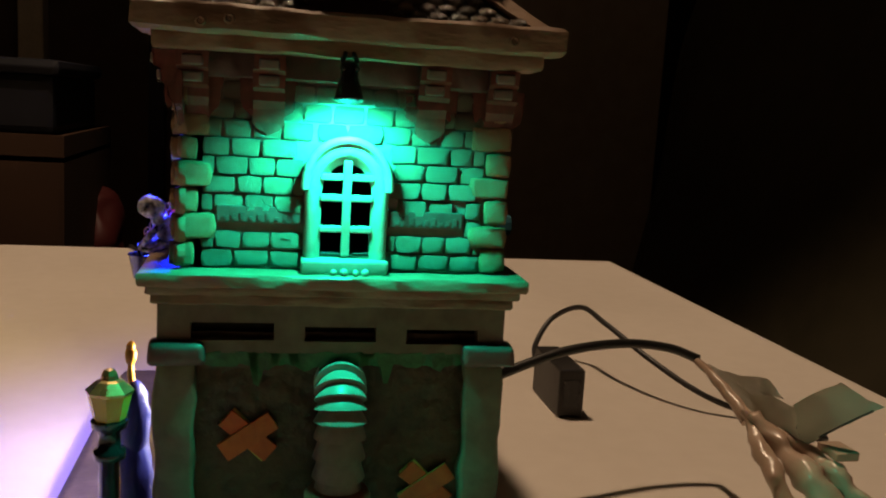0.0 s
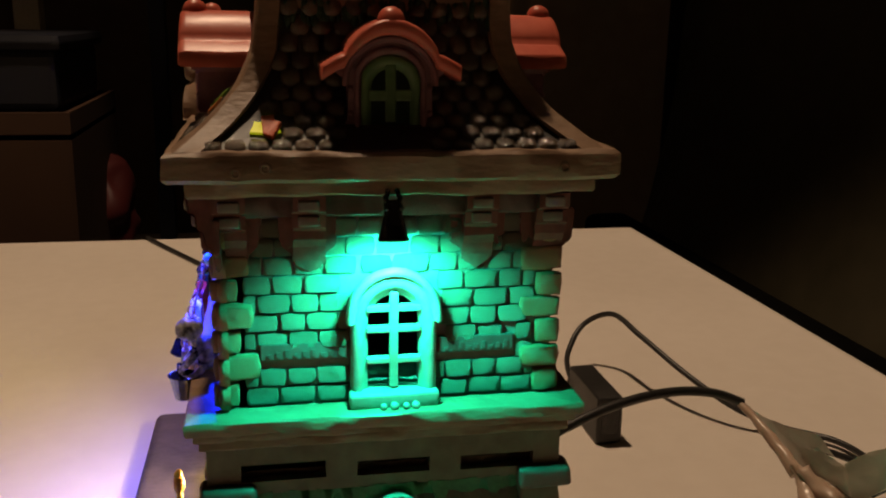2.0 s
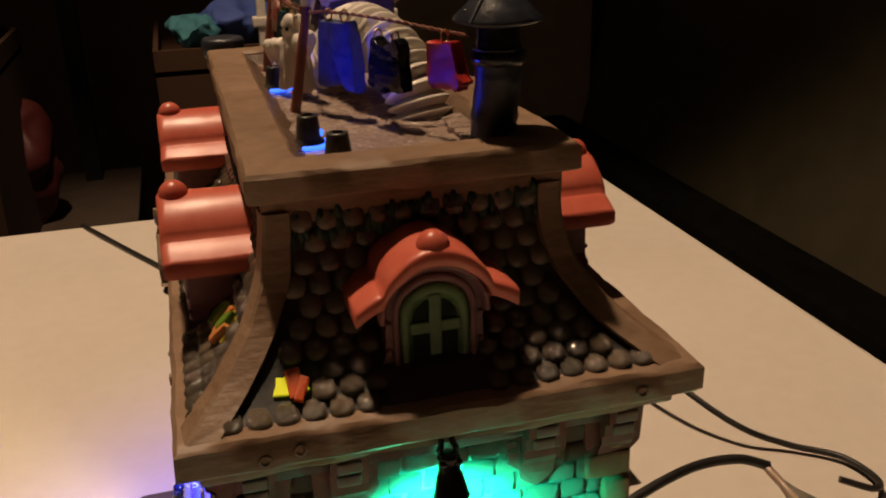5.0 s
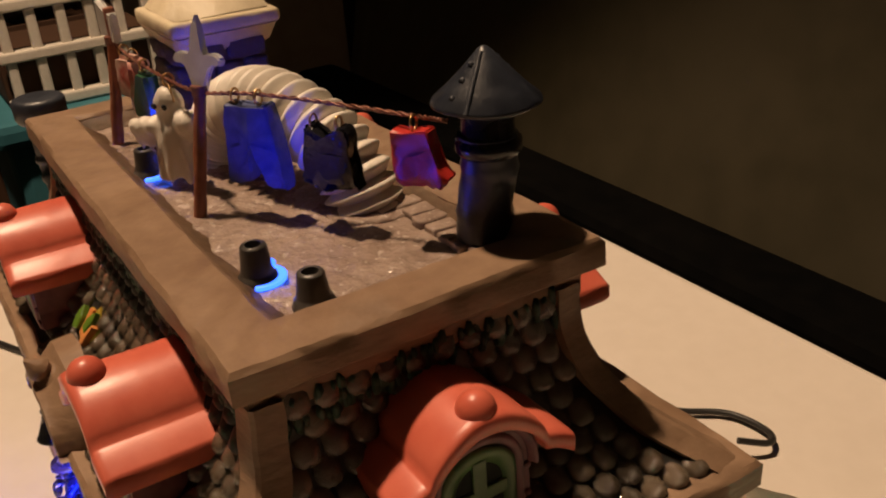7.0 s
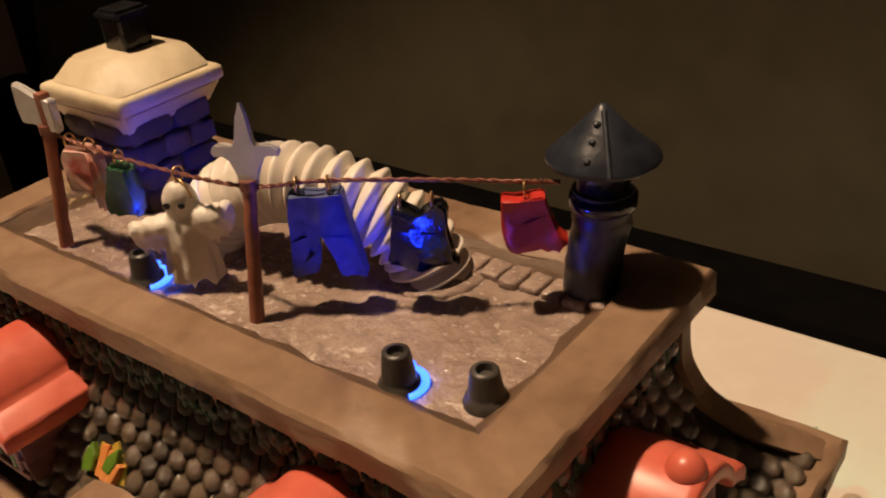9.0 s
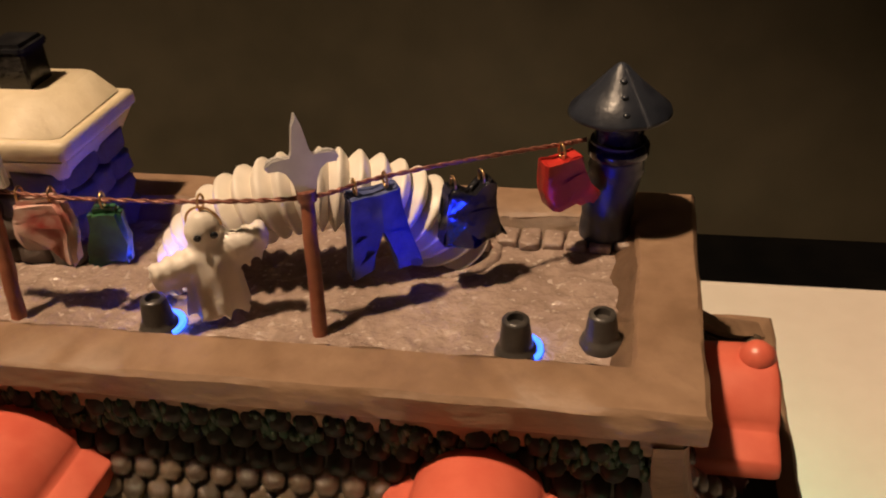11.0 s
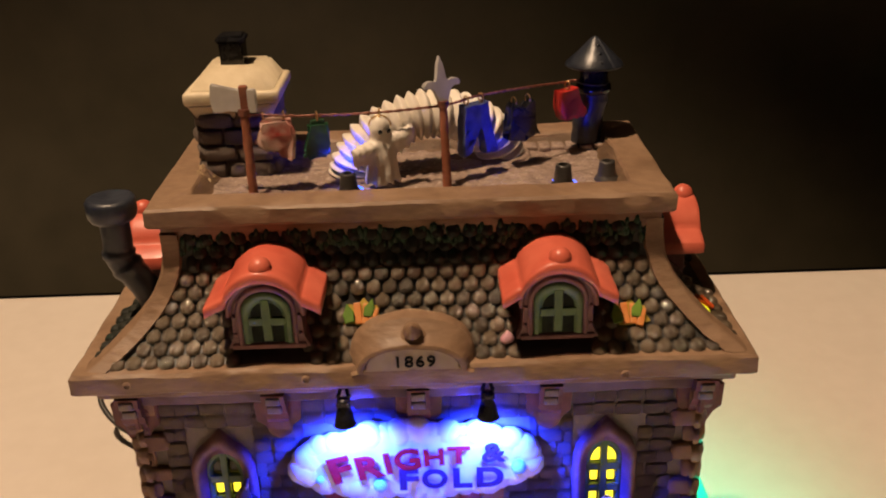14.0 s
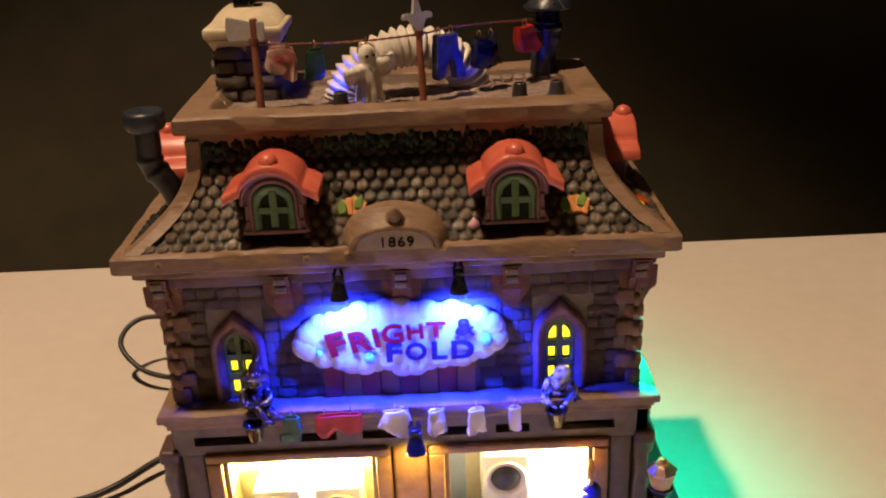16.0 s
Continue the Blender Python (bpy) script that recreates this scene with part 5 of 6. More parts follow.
# ---- pots, buckets ----
def pot(x, y, z, r, h, mat, lit):
    ob = thing("deck_uplight", "black tapered uplight with a blue lens on the deck" if lit else "black tapered vent stub on the deck", "uplight" if lit else "vent stub")
    bm = bmesh.new()
    lathe(bm, [(r * 1.3, -0.08), (r * 1.34, 0.05), (r * 1.24, 0.09), (r * 1.2, 0.14), (r * 1.06, 0.16), (r * 1.0, 0.22), (r * 0.82, h * 0.95), (r * 0.78, h), (r * 0.5, h + 0.01), (r * 0.46, h - 0.1), (0.02, h - 0.1)], 20, (x, y, z))
    part("shell", bm, M_DARKPOT, ob, smooth=True)
    if lit:
        bm = bmesh.new()
        lathe(bm, [(r * 1.5, 0.02), (r * 1.58, 0.04), (r * 1.58, 0.09), (r * 1.5, 0.1)], 20, (x, y + 0.05, z))
        for v in bm.verts:
            lack = 0.1 - (v.co.x - x) * 0.7 - (v.co.y - y) * 0.7
            if lack > 0:
                v.co += Vector((0.7 * lack, 0.7 * lack, 0))
        part("lens_ring", bm, M_BLUEGLOW, ob, "glowing blue lens ring", smooth=True)
        bm = bmesh.new()
        bmesh.ops.create_uvsphere(bm, u_segments=12, v_segments=8, radius=r * 0.3)
        for v in bm.verts:
            v.co += Vector((x + 0.06, y + r * 0.85, z + h * 0.45))
        part("bulb", bm, M_BLUEGLOW, ob, "glowing blue bulb", smooth=True)


M_DARKPOT = paint("charcoal_pot", (0.03, 0.028, 0.026), (0.07, 0.062, 0.055), 0.35, 300, 0.4)
M_BLUEGLOW = glow("blue_led", (0.03, 0.12, 1.0), 2.5)
pot(-1.72, -1.6, 18.58, 0.26, 0.62, M_DARKPOT, True)
pot(4.17, -1.58, 18.58, 0.26, 0.66, M_DARKPOT, True)
pot(5.44, -1.2, 18.58, 0.26, 0.58, M_DARKPOT, False)
for x in (-5.25, 5.03):
    ob = thing("bucket", "small black bucket hanging at the ledge", "bucket", group="buckets on the ledge")
    bm = bmesh.new()
    lathe(bm, [(0.2, 0), (0.24, 0.0), (0.36, 0.6), (0.39, 0.62), (0.36, 0.64), (0.3, 0.6), (0.22, 0.1), (0.02, 0.08)], 20, (x, -4.98, 8.15))
    part("pail", bm, M_BLACK, ob, smooth=True)
    bm = bmesh.new()
    tube(bm, [(x + 0.37 * math.cos(t * math.pi / 10), -4.98 - 0.12 * math.sin(t * math.pi / 10), 8.75 + 0.3 * math.sin(t * math.pi / 10)) for t in range(11)], 0.03, 6)
    part("bail", bm, M_BLACK, ob, smooth=True)

# ---- clothes line on the front ledge ----
cord("clothes_line", "thin copper-brown cord strung along the ledge", [(-4.75, -4.98, 9.2), (-2.5, -5.0, 9.12), (0.0, -5.02, 9.14), (2.5, -5.0, 9.12), (4.6, -4.98, 9.2)], 0.03)
garment("stocking", "green stocking hanging from the ledge line", SOCK, M_GRNCL, (-3.95, -5.02, 9.05), 0, 0.3, 0.06, (0.0,), 6)
garment("bloomers", "red pink bloomers hanging from the ledge line", [(-0.75, 0.0), (0.75, 0.05), (0.82, -0.4), (0.7, -0.85), (0.2, -0.85), (0.1, -0.45), (-0.15, -0.5), (-0.3, -0.95), (-0.75, -0.9), (-0.85, -0.5)], M_REDCL, (-2.35, -5.02, 9.05), 0, 0.3, 0.07, (-0.5, 0.4), 7)
garment("vest", "white vest hanging from the ledge line", SHIRT, M_WHITE, (-0.45, -5.02, 9.05), 0, 0.28, 0.07, (0.0,), 8)
garment("white_slip", "white ragged slip hanging from the ledge line", SLIP, M_WHITE, (0.95, -5.05, 9.08), 0, 0.28, 0.08, (0.0,), 9)
garment("white_slip", "white ragged slip hanging from the ledge line", SLIP, M_WHITE, (2.3, -5.02, 9.02), 0, 0.28, 0.08, (0.0,), 10)
garment("white_sock", "white sock hanging from the ledge line", [(-0.2, 0), (0.22, 0), (0.2, -0.6), (0.25, -1.0), (-0.15, -1.02), (-0.22, -0.6)], M_WHITE, (3.6, -5.02, 9.02), 0, 0.28, 0.06, (0.0,), 11)

# ---- shop front ----
M_GOLD = paint("golden_brown_frame", (0.20, 0.09, 0.025), (0.36, 0.18, 0.05), 0.35, 220, 0.4)
M_ROOMW = paint("cream_shop_wall", (0.70, 0.66, 0.48), (0.80, 0.76, 0.58), 0.6, 200, 0.1)
M_SKYP = paint("pale_blue_panel", (0.34, 0.5, 0.66), (0.5, 0.64, 0.78), 0.6, 90, 0.1)
M_WASH = paint("washer_white", (0.6, 0.62, 0.64), (0.72, 0.74, 0.75), 0.3, 200, 0.1)
for x0, x1 in ((-7.3, -0.75), (0.6, 7.0)):
    win = thing("shop_window", "golden-brown framed shop window lit from inside", "shop window", group="shop windows")
    for a, b, c, d, nm in ((x0, x1, 6.72, 7.1, "frame_head"), (x0, x1, 1.2, 1.7, "frame_sill"), (x0, x0 + 0.55, 1.7, 6.72, "frame_jamb"), (x1 - 0.55, x1, 1.7, 6.72, "frame_jamb")):
        bm = bmesh.new()
        box(bm, a, b, -4.42, -3.9, c, d, 0.1, seg=2)
        part(nm, bm, M_GOLD, win, smooth=True)
    for a, b, c, d in ((x0 + 0.55, x1 - 0.55, 6.55, 6.72), (x0 + 0.55, x0 + 0.72, 1.7, 6.55), (x1 - 0.72, x1 - 0.55, 1.7, 6.55)):
        bm = bmesh.new()
        box(bm, a, b, -4.15, -3.95, c, d, 0.04)
        part("inner_bead", bm, M_TRIM, win)
    bm = bmesh.new()
    box(bm, x0 + 0.3, x1 - 0.3, -1.6, -1.4, 0.95, 7.0)
    part("shop_wall", bm, M_ROOMW, win, "cream lit wall inside the shop")
    if x0 > 0:
        for a, b in ((1.0, 1.95), (4.85, 6.6)):
            bm = bmesh.new()
            box(bm, a, b, -1.72, -1.62, 0.95, 7.0, 0.02)
            part("side_panel", bm, M_SKYP, win, "pale blue painted panel")
    for x in (x0 + 0.3, x1 - 0.3):
        bm = bmesh.new()
        box(bm, x - 0.08, x + 0.08, -3.85, -1.6, 0.95, 7.0)
        part("shop_wall", bm, M_ROOMW, win)
for x, nm in ((-5.2, 0), (-2.9, 0), (3.4, 1.25)):
    ob = thing("washing_machine", "white miniature washing machine with round grey door inside the shop", "washing machine", group="washing machines")
    bm = bmesh.new()
    box(bm, x - 0.9, x + 0.9, -3.3, -1.8, 0.95, 4.6 + 0.9 * nm, 0.12)
    part("body", bm, M_WASH, ob)
    bm = bmesh.new()
    lathe(bm, [(0.55, 0), (0.62, 0.1), (0.75, 0.12), (0.78, 0), (0.78, -0.05)], 26)
    on(bm, FRONT, x, 3.6 + 0.9 * nm, 3.3)
    part("door_ring", bm, M_SILVER, ob, smooth=True)
    bm = bmesh.new()
    lathe(bm, [(0.56, 0), (0.5, 0.1), (0.3, 0.18), (0.02, 0.2)], 26)
    on(bm, FRONT, x, 3.6 + 0.9 * nm, 3.3)
    part("door_glass", bm, M_SLATE, ob, smooth=True)
bm = bmesh.new()
box(bm, -0.68, 0.55, -4.4, -3.8, 0.9, 7.05, 0.15)
part("door_post", bm, M_GOLD, house, "golden-brown post between the shop windows", smooth=True)
for x in (-7.75, 7.45):
    bm = bmesh.new()
    box(bm, x - 0.4, x + 0.4, -4.2, -3.6, 0.9, 7.06, 0.1)
    part("front_pier", bm, M_PIER, house, "grey-green front pier", smooth=True)

# ---- street lantern ----
M_LGLASS = paint("amber_lantern_glass", (0.45, 0.22, 0.02), (0.6, 0.36, 0.05), 0.2, 200, 0.1)
lant = thing("street_lantern", "black post lantern with amber glass before the house", "lantern")
bm = bmesh.new()
lathe(bm, [(0.5, 0.85), (0.5, 1.05), (0.3, 1.2), (0.26, 2.0), (0.24, 4.6), (0.36, 4.65), (0.36, 4.85), (0.25, 4.9), (0.25, 5.3), (0.4, 5.4), (0.42, 5.55), (0.2, 5.6)], 20, (8.7, -5.22, 0))
part("post", bm, M_BLACK, lant, smooth=True)
bm = bmesh.new()
lathe(bm, [(0.3, 5.55), (0.36, 5.6), (0.5, 6.2), (0.47, 6.28), (0.1, 6.3)], 8, (8.7, -5.22, 0))
part("glass", bm, M_LGLASS, lant, "amber lantern glass")
bm = bmesh.new()
lathe(bm, [(0.52, 6.2), (0.54, 6.27), (0.3, 6.48), (0.2, 6.52), (0.18, 6.62), (0.12, 6.74), (0.02, 6.78)], 8, (8.7, -5.22, 0))
part("cap", bm, M_BRASS, lant, "brass lantern cap")

# ---- stove pipe on the west slope ----
bm = bmesh.new()
pts = smooth_path([(-7.2, -2.5, 15.8), (-7.45, -2.5, 16.45), (-7.85, -2.52, 17.1), (-7.98, -2.54, 17.45), (-7.95, -2.55, 18.0), (-7.95, -2.55, 18.6)], 6)
tube(bm, pts, [0.4 + (0.05 if i in (11, 12, 18, 19) else 0.0) for i in range(len(pts))], 18)
sp = part("stove_pipe", bm, M_SLATE, house, "blue-black crooked stove pipe", smooth=True)
bm = bmesh.new()
lathe(bm, [(0.34, -0.1), (0.58, 0.0), (0.65, 0.12), (0.66, 0.52), (0.6, 0.6), (0.5, 0.62), (0.02, 0.56)], 20, (-7.95, -2.55, 18.5))
part("pipe_top", bm, M_SLATE, sp, smooth=True)

# ---- repaired holes in the roof ----
M_LEAK = glow("yellow_light_leak", (0.85, 0.85, 0.02), 0.3)
M_AMBERLEAK = glow("amber_light_leak", (0.4, 0.27, 0.03), 0.04)
M_PEACH = paint("peach_orange_board", (0.6, 0.2, 0.045), (0.72, 0.32, 0.1), 0.45, 260, 0.4)
M_LEAF = paint("leaf_green_splinter", (0.07, 0.16, 0.012), (0.14, 0.26, 0.022), 0.45, 260, 0.4)
for face, s_, h in (("F", -1.42, 0.3), ("F", 5.75, 0.24), ("E", -2.75, 0.14)):
    p, n, t = roof_at(face, s_, h, 0.0)
    up = n.cross(t)
    m = Matrix((t, up, n)).transposed().to_4x4()
    m.translation = p
    leak = bmesh.new()
    size = 0.6 if face == "E" else 1.0
    flat(leak, [(size * x, size * y) for x, y in [(-0.52, -0.3), (-0.1, -0.34), (0.3, -0.3), (0.56, -0.24), (0.42, 0.0), (0.48, 0.16), (0.2, 0.22), (0.04, 0.4), (-0.14, 0.2), (-0.36, 0.24), (-0.4, 0.0)]], 0.0, 0.07)
    for v in leak.verts:
        v.co = m @ v.co
    hole = part("roof_hole", leak, M_LEAK if face == "E" else M_AMBERLEAK, roof, "ragged hole with yellow light inside" if face == "E" else "ragged hole with dim amber light inside")
    boards = ((0.08, 4, 0.13, 0.3), (0.24, -24, 0.09, 0.22)) if face == "E" else ((-0.12, 6, 0.1, 0.34), (0.1, -4, 0.09, 0.28), (0.34, -16, 0.09, 0.24))
    for k, (dx, ang, hw, tall) in enumerate(boards):
        bm = bmesh.new()
        box(bm, dx - hw, dx + hw, -0.32, tall - 0.06, 0.05, 0.15 + 0.03 * k, 0.03)
        wobble(bm, 0.02, 4, k)
        r = m @ Matrix.Rotation(radians(ang), 4, "Z")
        for v in bm.verts:
            v.co = r @ v.co
        part("patch_board", bm, M_ORANGE if face == "E" else M_PEACH, roof, "orange patch board")
    for dx, dy, ang, k in ((-0.36, -0.08, 12, 1.0), (0.2, 0.06, -14, 0.95)):
        if face == "E":
            continue
        bm = bmesh.new()
        flat(bm, [(-0.13, -0.24), (0.12, -0.22), (0.15, 0.05), (0.02, 0.32), (-0.06, 0.16), (-0.16, 0.02)], 0.1, 0.25)
        bmesh.ops.bevel(bm, geom=bm.edges[:], offset=0.025, segments=1, affect="EDGES")
        r = m @ Matrix.Translation((dx, dy, 0)) @ Matrix.Rotation(radians(ang), 4, "Z") @ Matrix.Scale(k, 4)
        for v in bm.verts:
            v.co = r @ v.co
        part("splinter", bm, M_LEAF, roof, "bright green pointed splinter")

# small pink snail shape stuck beside a dormer
p, n, t = roof_at("F", 2.42, 0.1, 0.12)
bm = bmesh.new()
lathe(bm, [(0.02, -0.12), (0.15, -0.08), (0.18, 0.02), (0.13, 0.12), (0.08, 0.18), (0.02, 0.24)], 12, p)
wobble(bm, 0.04, 5)
part("pink_lump", bm, paint("pale_pink_paint", (0.55, 0.28, 0.36), (0.68, 0.4, 0.48), 0.4, 260, 0.3), house, "small pale pink lump beside the dormer", smooth=True)

# moss under the deck
for face, L in (("F", 6.3), ("E", 2.4)):
    bm = bmesh.new()
    rng = random.Random(31)
    for i in range(240 if face == "F" else 90):
        s_ = rng.uniform(-L, L)
        p, n, t = roof_at(face, s_, rng.uniform(0.84, 1.0), 0.08)
        q = bmesh.ops.create_icosphere(bm, subdivisions=1, radius=1)
        k = rng.uniform(0.04, 0.1)
        for v in q["verts"]:
            v.co = p + t * v.co.x * k + Vector((0, 0, 1)) * v.co.y * k * 2.4 + n * v.co.z * 0.06
    wobble(bm, 0.025, 3)
    ob = part("moss", bm, M_MOSS, house, "dark green moss under the deck", smooth=True)
    ob["kind"] = "stuff"

# ---- cables, power box, wrapped plug ----
M_CABLE = paint("black_cable_rubber", (0.012, 0.011, 0.01), (0.025, 0.022, 0.02), 0.45, 300, 0.1)
M_PAPER = paint("white_tape_paper", (0.66, 0.62, 0.54), (0.76, 0.72, 0.64), 0.55, 60, 0.15)
M_BAG = paint("crumpled_clear_wrap", (0.34, 0.22, 0.15), (0.58, 0.45, 0.35), 0.3, 60, 0.6)


def cable(label, pts, r):
    bm = bmesh.new()
    tube(bm, smooth_path(pts, 10), r, 10)
    finish("power_cable", bm, M_CABLE, None, label, "cable", smooth=True)


cable("thick black power cable rising from the house to the wrapped plug", [(2.0, 3.6, 3.2), (1.6, 4.6, 3.9), (0.87, 6.06, 4.3), (0.15, 8.46, 4.9), (-0.6, 10.87, 5.0), (-0.8, 12.71, 4.8), (-0.56, 13.81, 4.45)], 0.17)
cable("black power cable looping from the power box across the table", [(-10.6, 11.3, 1.0), (-13.0, 11.5, 0.9), (-15.0, 12.1, 1.2), (-16.3, 13.3, 2.2), (-15.4, 14.5, 3.0), (-12.8, 15.0, 2.7), (-9.8, 16.1, 1.8), (-7.7, 17.6, 0.9), (-6.6, 19.3, 0.35), (-5.2, 20.9, 0.3), (-3.4, 21.2, 0.35), (-2.6, 20.4, 0.6), (-3.2, 19.2, 0.9)], 0.14)
cable("black power cable lying along the table beside the house", [(-8.2, 4.2, 2.2), (-10.0, 5.0, 1.3), (-12.0, 4.5, 0.8), (-14.0, 2.7, 0.5), (-16.3, 2.0, 0.25), (-22, 0.6, 0.17), (-33, -4.6, 0.17), (-42, -9.4, 0.17), (-46.5, -11.8, 0.17), (-48.25, -12.6, 0.0), (-48.3, -12.7, -1.5), (-48.3, -12.8, -4)], 0.17)
pb = thing("power_box", "black plastic power box standing on the table", "power box")
bm = bmesh.new()
box(bm, -10.8, -6.85, 10.75, 11.9, 0.02, 2.15, 0.14, seg=3)
part("case", bm, M_CABLE, pb, smooth=False)
bm = bmesh.new()
box(bm, -6.86, -6.82, 10.95, 11.7, 0.5, 1.7, 0.01)
part("end_plate", bm, M_BLACK, pb)
wrap = thing("wrapped_plug", "cable joint wrapped in white tape and clear plastic", "wrapped plug")
bm = bmesh.new()


def tape(corners, label, nu=14, nv=7, crumple=0.09, thick=0.1):
    """A creased sheet of tape spanned by four corners, taken round."""
    a, b, c, d = [Vector(q) for q in corners]
    bm = bmesh.new()
    grid = []
    for i in range(nu + 1):
        row = []
        for j in range(nv + 1):
            f, g = i / nu, j / nv
            q = a.lerp(b, f).lerp(d.lerp(c, f), g)
            q += noise.noise_vector(q * 0.9) * crumple * 2 + noise.noise_vector(q * 2.6) * crumple * (0.4 + g)
            row.append(bm.verts.new(q))
        grid.append(row)
    for r0, r1 in zip(grid, grid[1:]):
        for j in range(nv):
            bm.faces.new((r0[j], r0[j + 1], r1[j + 1], r1[j]))
    bmesh.ops.solidify(bm, geom=bm.faces[:], thickness=thick)
    part("tape_flap", bm, M_PAPER, wrap, label, smooth=True)


tape([(0.2, 13.75, 4.5), (4.0, 15.0, 4.25), (4.05, 15.3, 2.95), (2.3, 14.2, 3.5)], "folded white tape flap")
tape([(3.95, 14.95, 4.3), (5.0, 15.75, 5.35), (5.7, 16.9, 4.75), (4.1, 15.3, 2.9)], "folded white tape flap", 12, 8, 0.06)
tape([(1.0, 14.0, 4.45), (2.9, 14.55, 4.75), (3.6, 14.8, 4.4), (2.4, 14.4, 4.1)], "curled white tape end", 8, 4, 0.06)
bm = bmesh.new()
tube(bm, smooth_path([(4.75, 15.45, 3.45), (5.2, 16.0, 4.05), (5.6, 16.6, 4.6)], 6), 0.035, 6)
part("tape_edge", bm, M_CABLE, wrap, "dark slit in the tape", smooth=True)
bm = bmesh.new()
box(bm, 4.3, 5.4, 15.7, 16.5, 2.9, 3.15, 0.04)
wobble(bm, 0.08, 1.2)
part("label_card", bm, M_BAG, wrap, "brown card under the tape")
bm = bmesh.new()
tube(bm, smooth_path([(-0.7, 13.7, 4.45), (0.4, 13.85, 4.2), (1.6, 14.1, 3.7), (2.5, 14.3, 3.2)], 6), [0.13 + 0.008 * i for i in range(19)], 10)
wobble(bm, 0.06, 2)
part("strand", bm, M_BAG, wrap, "brown twisted plastic", smooth=True)
for pts, r0, r1, sd in (([(2.5, 14.2, 3.5), (3.4, 14.15, 2.8), (4.6, 14.1, 2.2), (5.6, 14.4, 1.2), (6.2, 15.2, 0.7)], 0.2, 0.3, 1), ([(2.7, 14.4, 3.4), (3.8, 14.8, 2.8), (5.0, 15.0, 2.3), (6.0, 15.6, 1.3), (6.6, 17.2, 0.7)], 0.3, 0.55, 2), ([(3.6, 14.9, 3.1), (4.6, 15.6, 2.7), (5.6, 16.0, 2.2), (6.6, 17.0, 1.1), (7.0, 18.4, 0.6)], 0.2, 0.42, 3)):
    bm = bmesh.new()
    line = smooth_path(pts, 9)
    tube(bm, line, [(r0 + (r1 - r0) * i / len(line)) * (1 + 0.07 * math.sin(i * 0.7 + sd)) for i in range(len(line))], 14)
    wobble(bm, 0.22, 1.2, sd)
    wobble(bm, 0.08, 3, sd)
    part("plastic_wrap", bm, M_BAG, wrap, "crumpled see-through plastic", smooth=True)

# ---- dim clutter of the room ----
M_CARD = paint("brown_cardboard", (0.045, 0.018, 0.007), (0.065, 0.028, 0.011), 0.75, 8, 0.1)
M_NAVY = paint("navy_black_plastic", (0.004, 0.005, 0.01), (0.01, 0.011, 0.02), 0.5, 20, 0.1)
M_TEAL = paint("teal_cloth", (0.02, 0.12, 0.16), (0.05, 0.2, 0.25), 0.8, 20, 0.4)
M_BLUECL = paint("blue_cloth", (0.02, 0.05, 0.22), (0.06, 0.1, 0.35), 0.8, 20, 0.4)


def carton(name, label, x0, x1, y0, y1, z0, z1, mat=M_CARD):
    ob = thing(name, label, "box")
    for a, b, c, d in ((x0, x1, y0, y0 + 0.6), (x0, x1, y1 - 0.6, y1), (x0, x0 + 0.6, y0 + 0.6, y1 - 0.6), (x1 - 0.6, x1, y0 + 0.6, y1 - 0.6)):
        bm = bmesh.new()
        box(bm, a, b, c, d, z0, z1)
        part("side", bm, mat, ob)
    bm = bmesh.new()
    box(bm, x0, x1, y0, y1, z1 - 3, z1 - 2.4)
    part("flap", bm, mat, ob)


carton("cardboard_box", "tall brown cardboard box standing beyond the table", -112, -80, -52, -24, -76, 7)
storage_bin = thing("storage_bin", "dark navy storage bin on the cardboard box", "bin")
for nm, a, z0, z1 in (("body", 0.0, 7, 13.6), ("lid", 0.8, 13.5, 15.3)):
    bm = bmesh.new()
    box(bm, -108 - a, -82 + a, -50 - a, -25.4 + a, z0, z1, 0.8)
    part(nm, bm, M_NAVY, storage_bin)
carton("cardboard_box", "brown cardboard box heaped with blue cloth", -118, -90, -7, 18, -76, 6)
for n, (x, y, z, r, m, l) in enumerate(((-96, 3, 8, 5, M_BLUECL, "blue cloth heaped on the cardboard box"), (-98, 11, 8, 6, M_NAVY, "dark cloth heaped on the cardboard box"), (-93, -2, 7.5, 3, M_TEAL, "teal cloth on the cardboard box"))):
    bm = bmesh.new()
    bmesh.ops.create_icosphere(bm, subdivisions=4, radius=1)
    for v in bm.verts:
        v.co = Vector((x + v.co.x * r, y + v.co.y * r, z + v.co.z * r * 0.5))
    wobble(bm, 1.6, 0.3, n)
    wobble(bm, 0.6, 0.9, n)
    finish("cloth", bm, m, None, l, "cloth", smooth=True)
bm = bmesh.new()
box(bm, -124, -120, -19.8, -17.5, -76, 174)
finish("pole", bm, M_NAVY, None, "black upright pole standing beyond the table", "pole")
bm = bmesh.new()
box(bm, -206, -200, -58, -52.5, -76, 140, 0.5)
finish("door_frame", bm, M_CREAM, None, "cream upright door frame at the far wall", "door frame", kind="structure")
bm = bmesh.new()
bmesh.ops.create_icosphere(bm, subdivisions=4, radius=1)
for v in bm.verts:
    v.co = Vector((-104 + v.co.x * 5, -24.5 + v.co.y * 3.5, -9 + v.co.z * 8))
wobble(bm, 1.2, 0.3)
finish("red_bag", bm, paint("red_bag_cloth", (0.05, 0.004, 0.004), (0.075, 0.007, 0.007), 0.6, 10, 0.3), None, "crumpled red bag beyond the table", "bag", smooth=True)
cabinet = thing("side_cabinet", "dark brown low cabinet beyond the table", "cabinet")
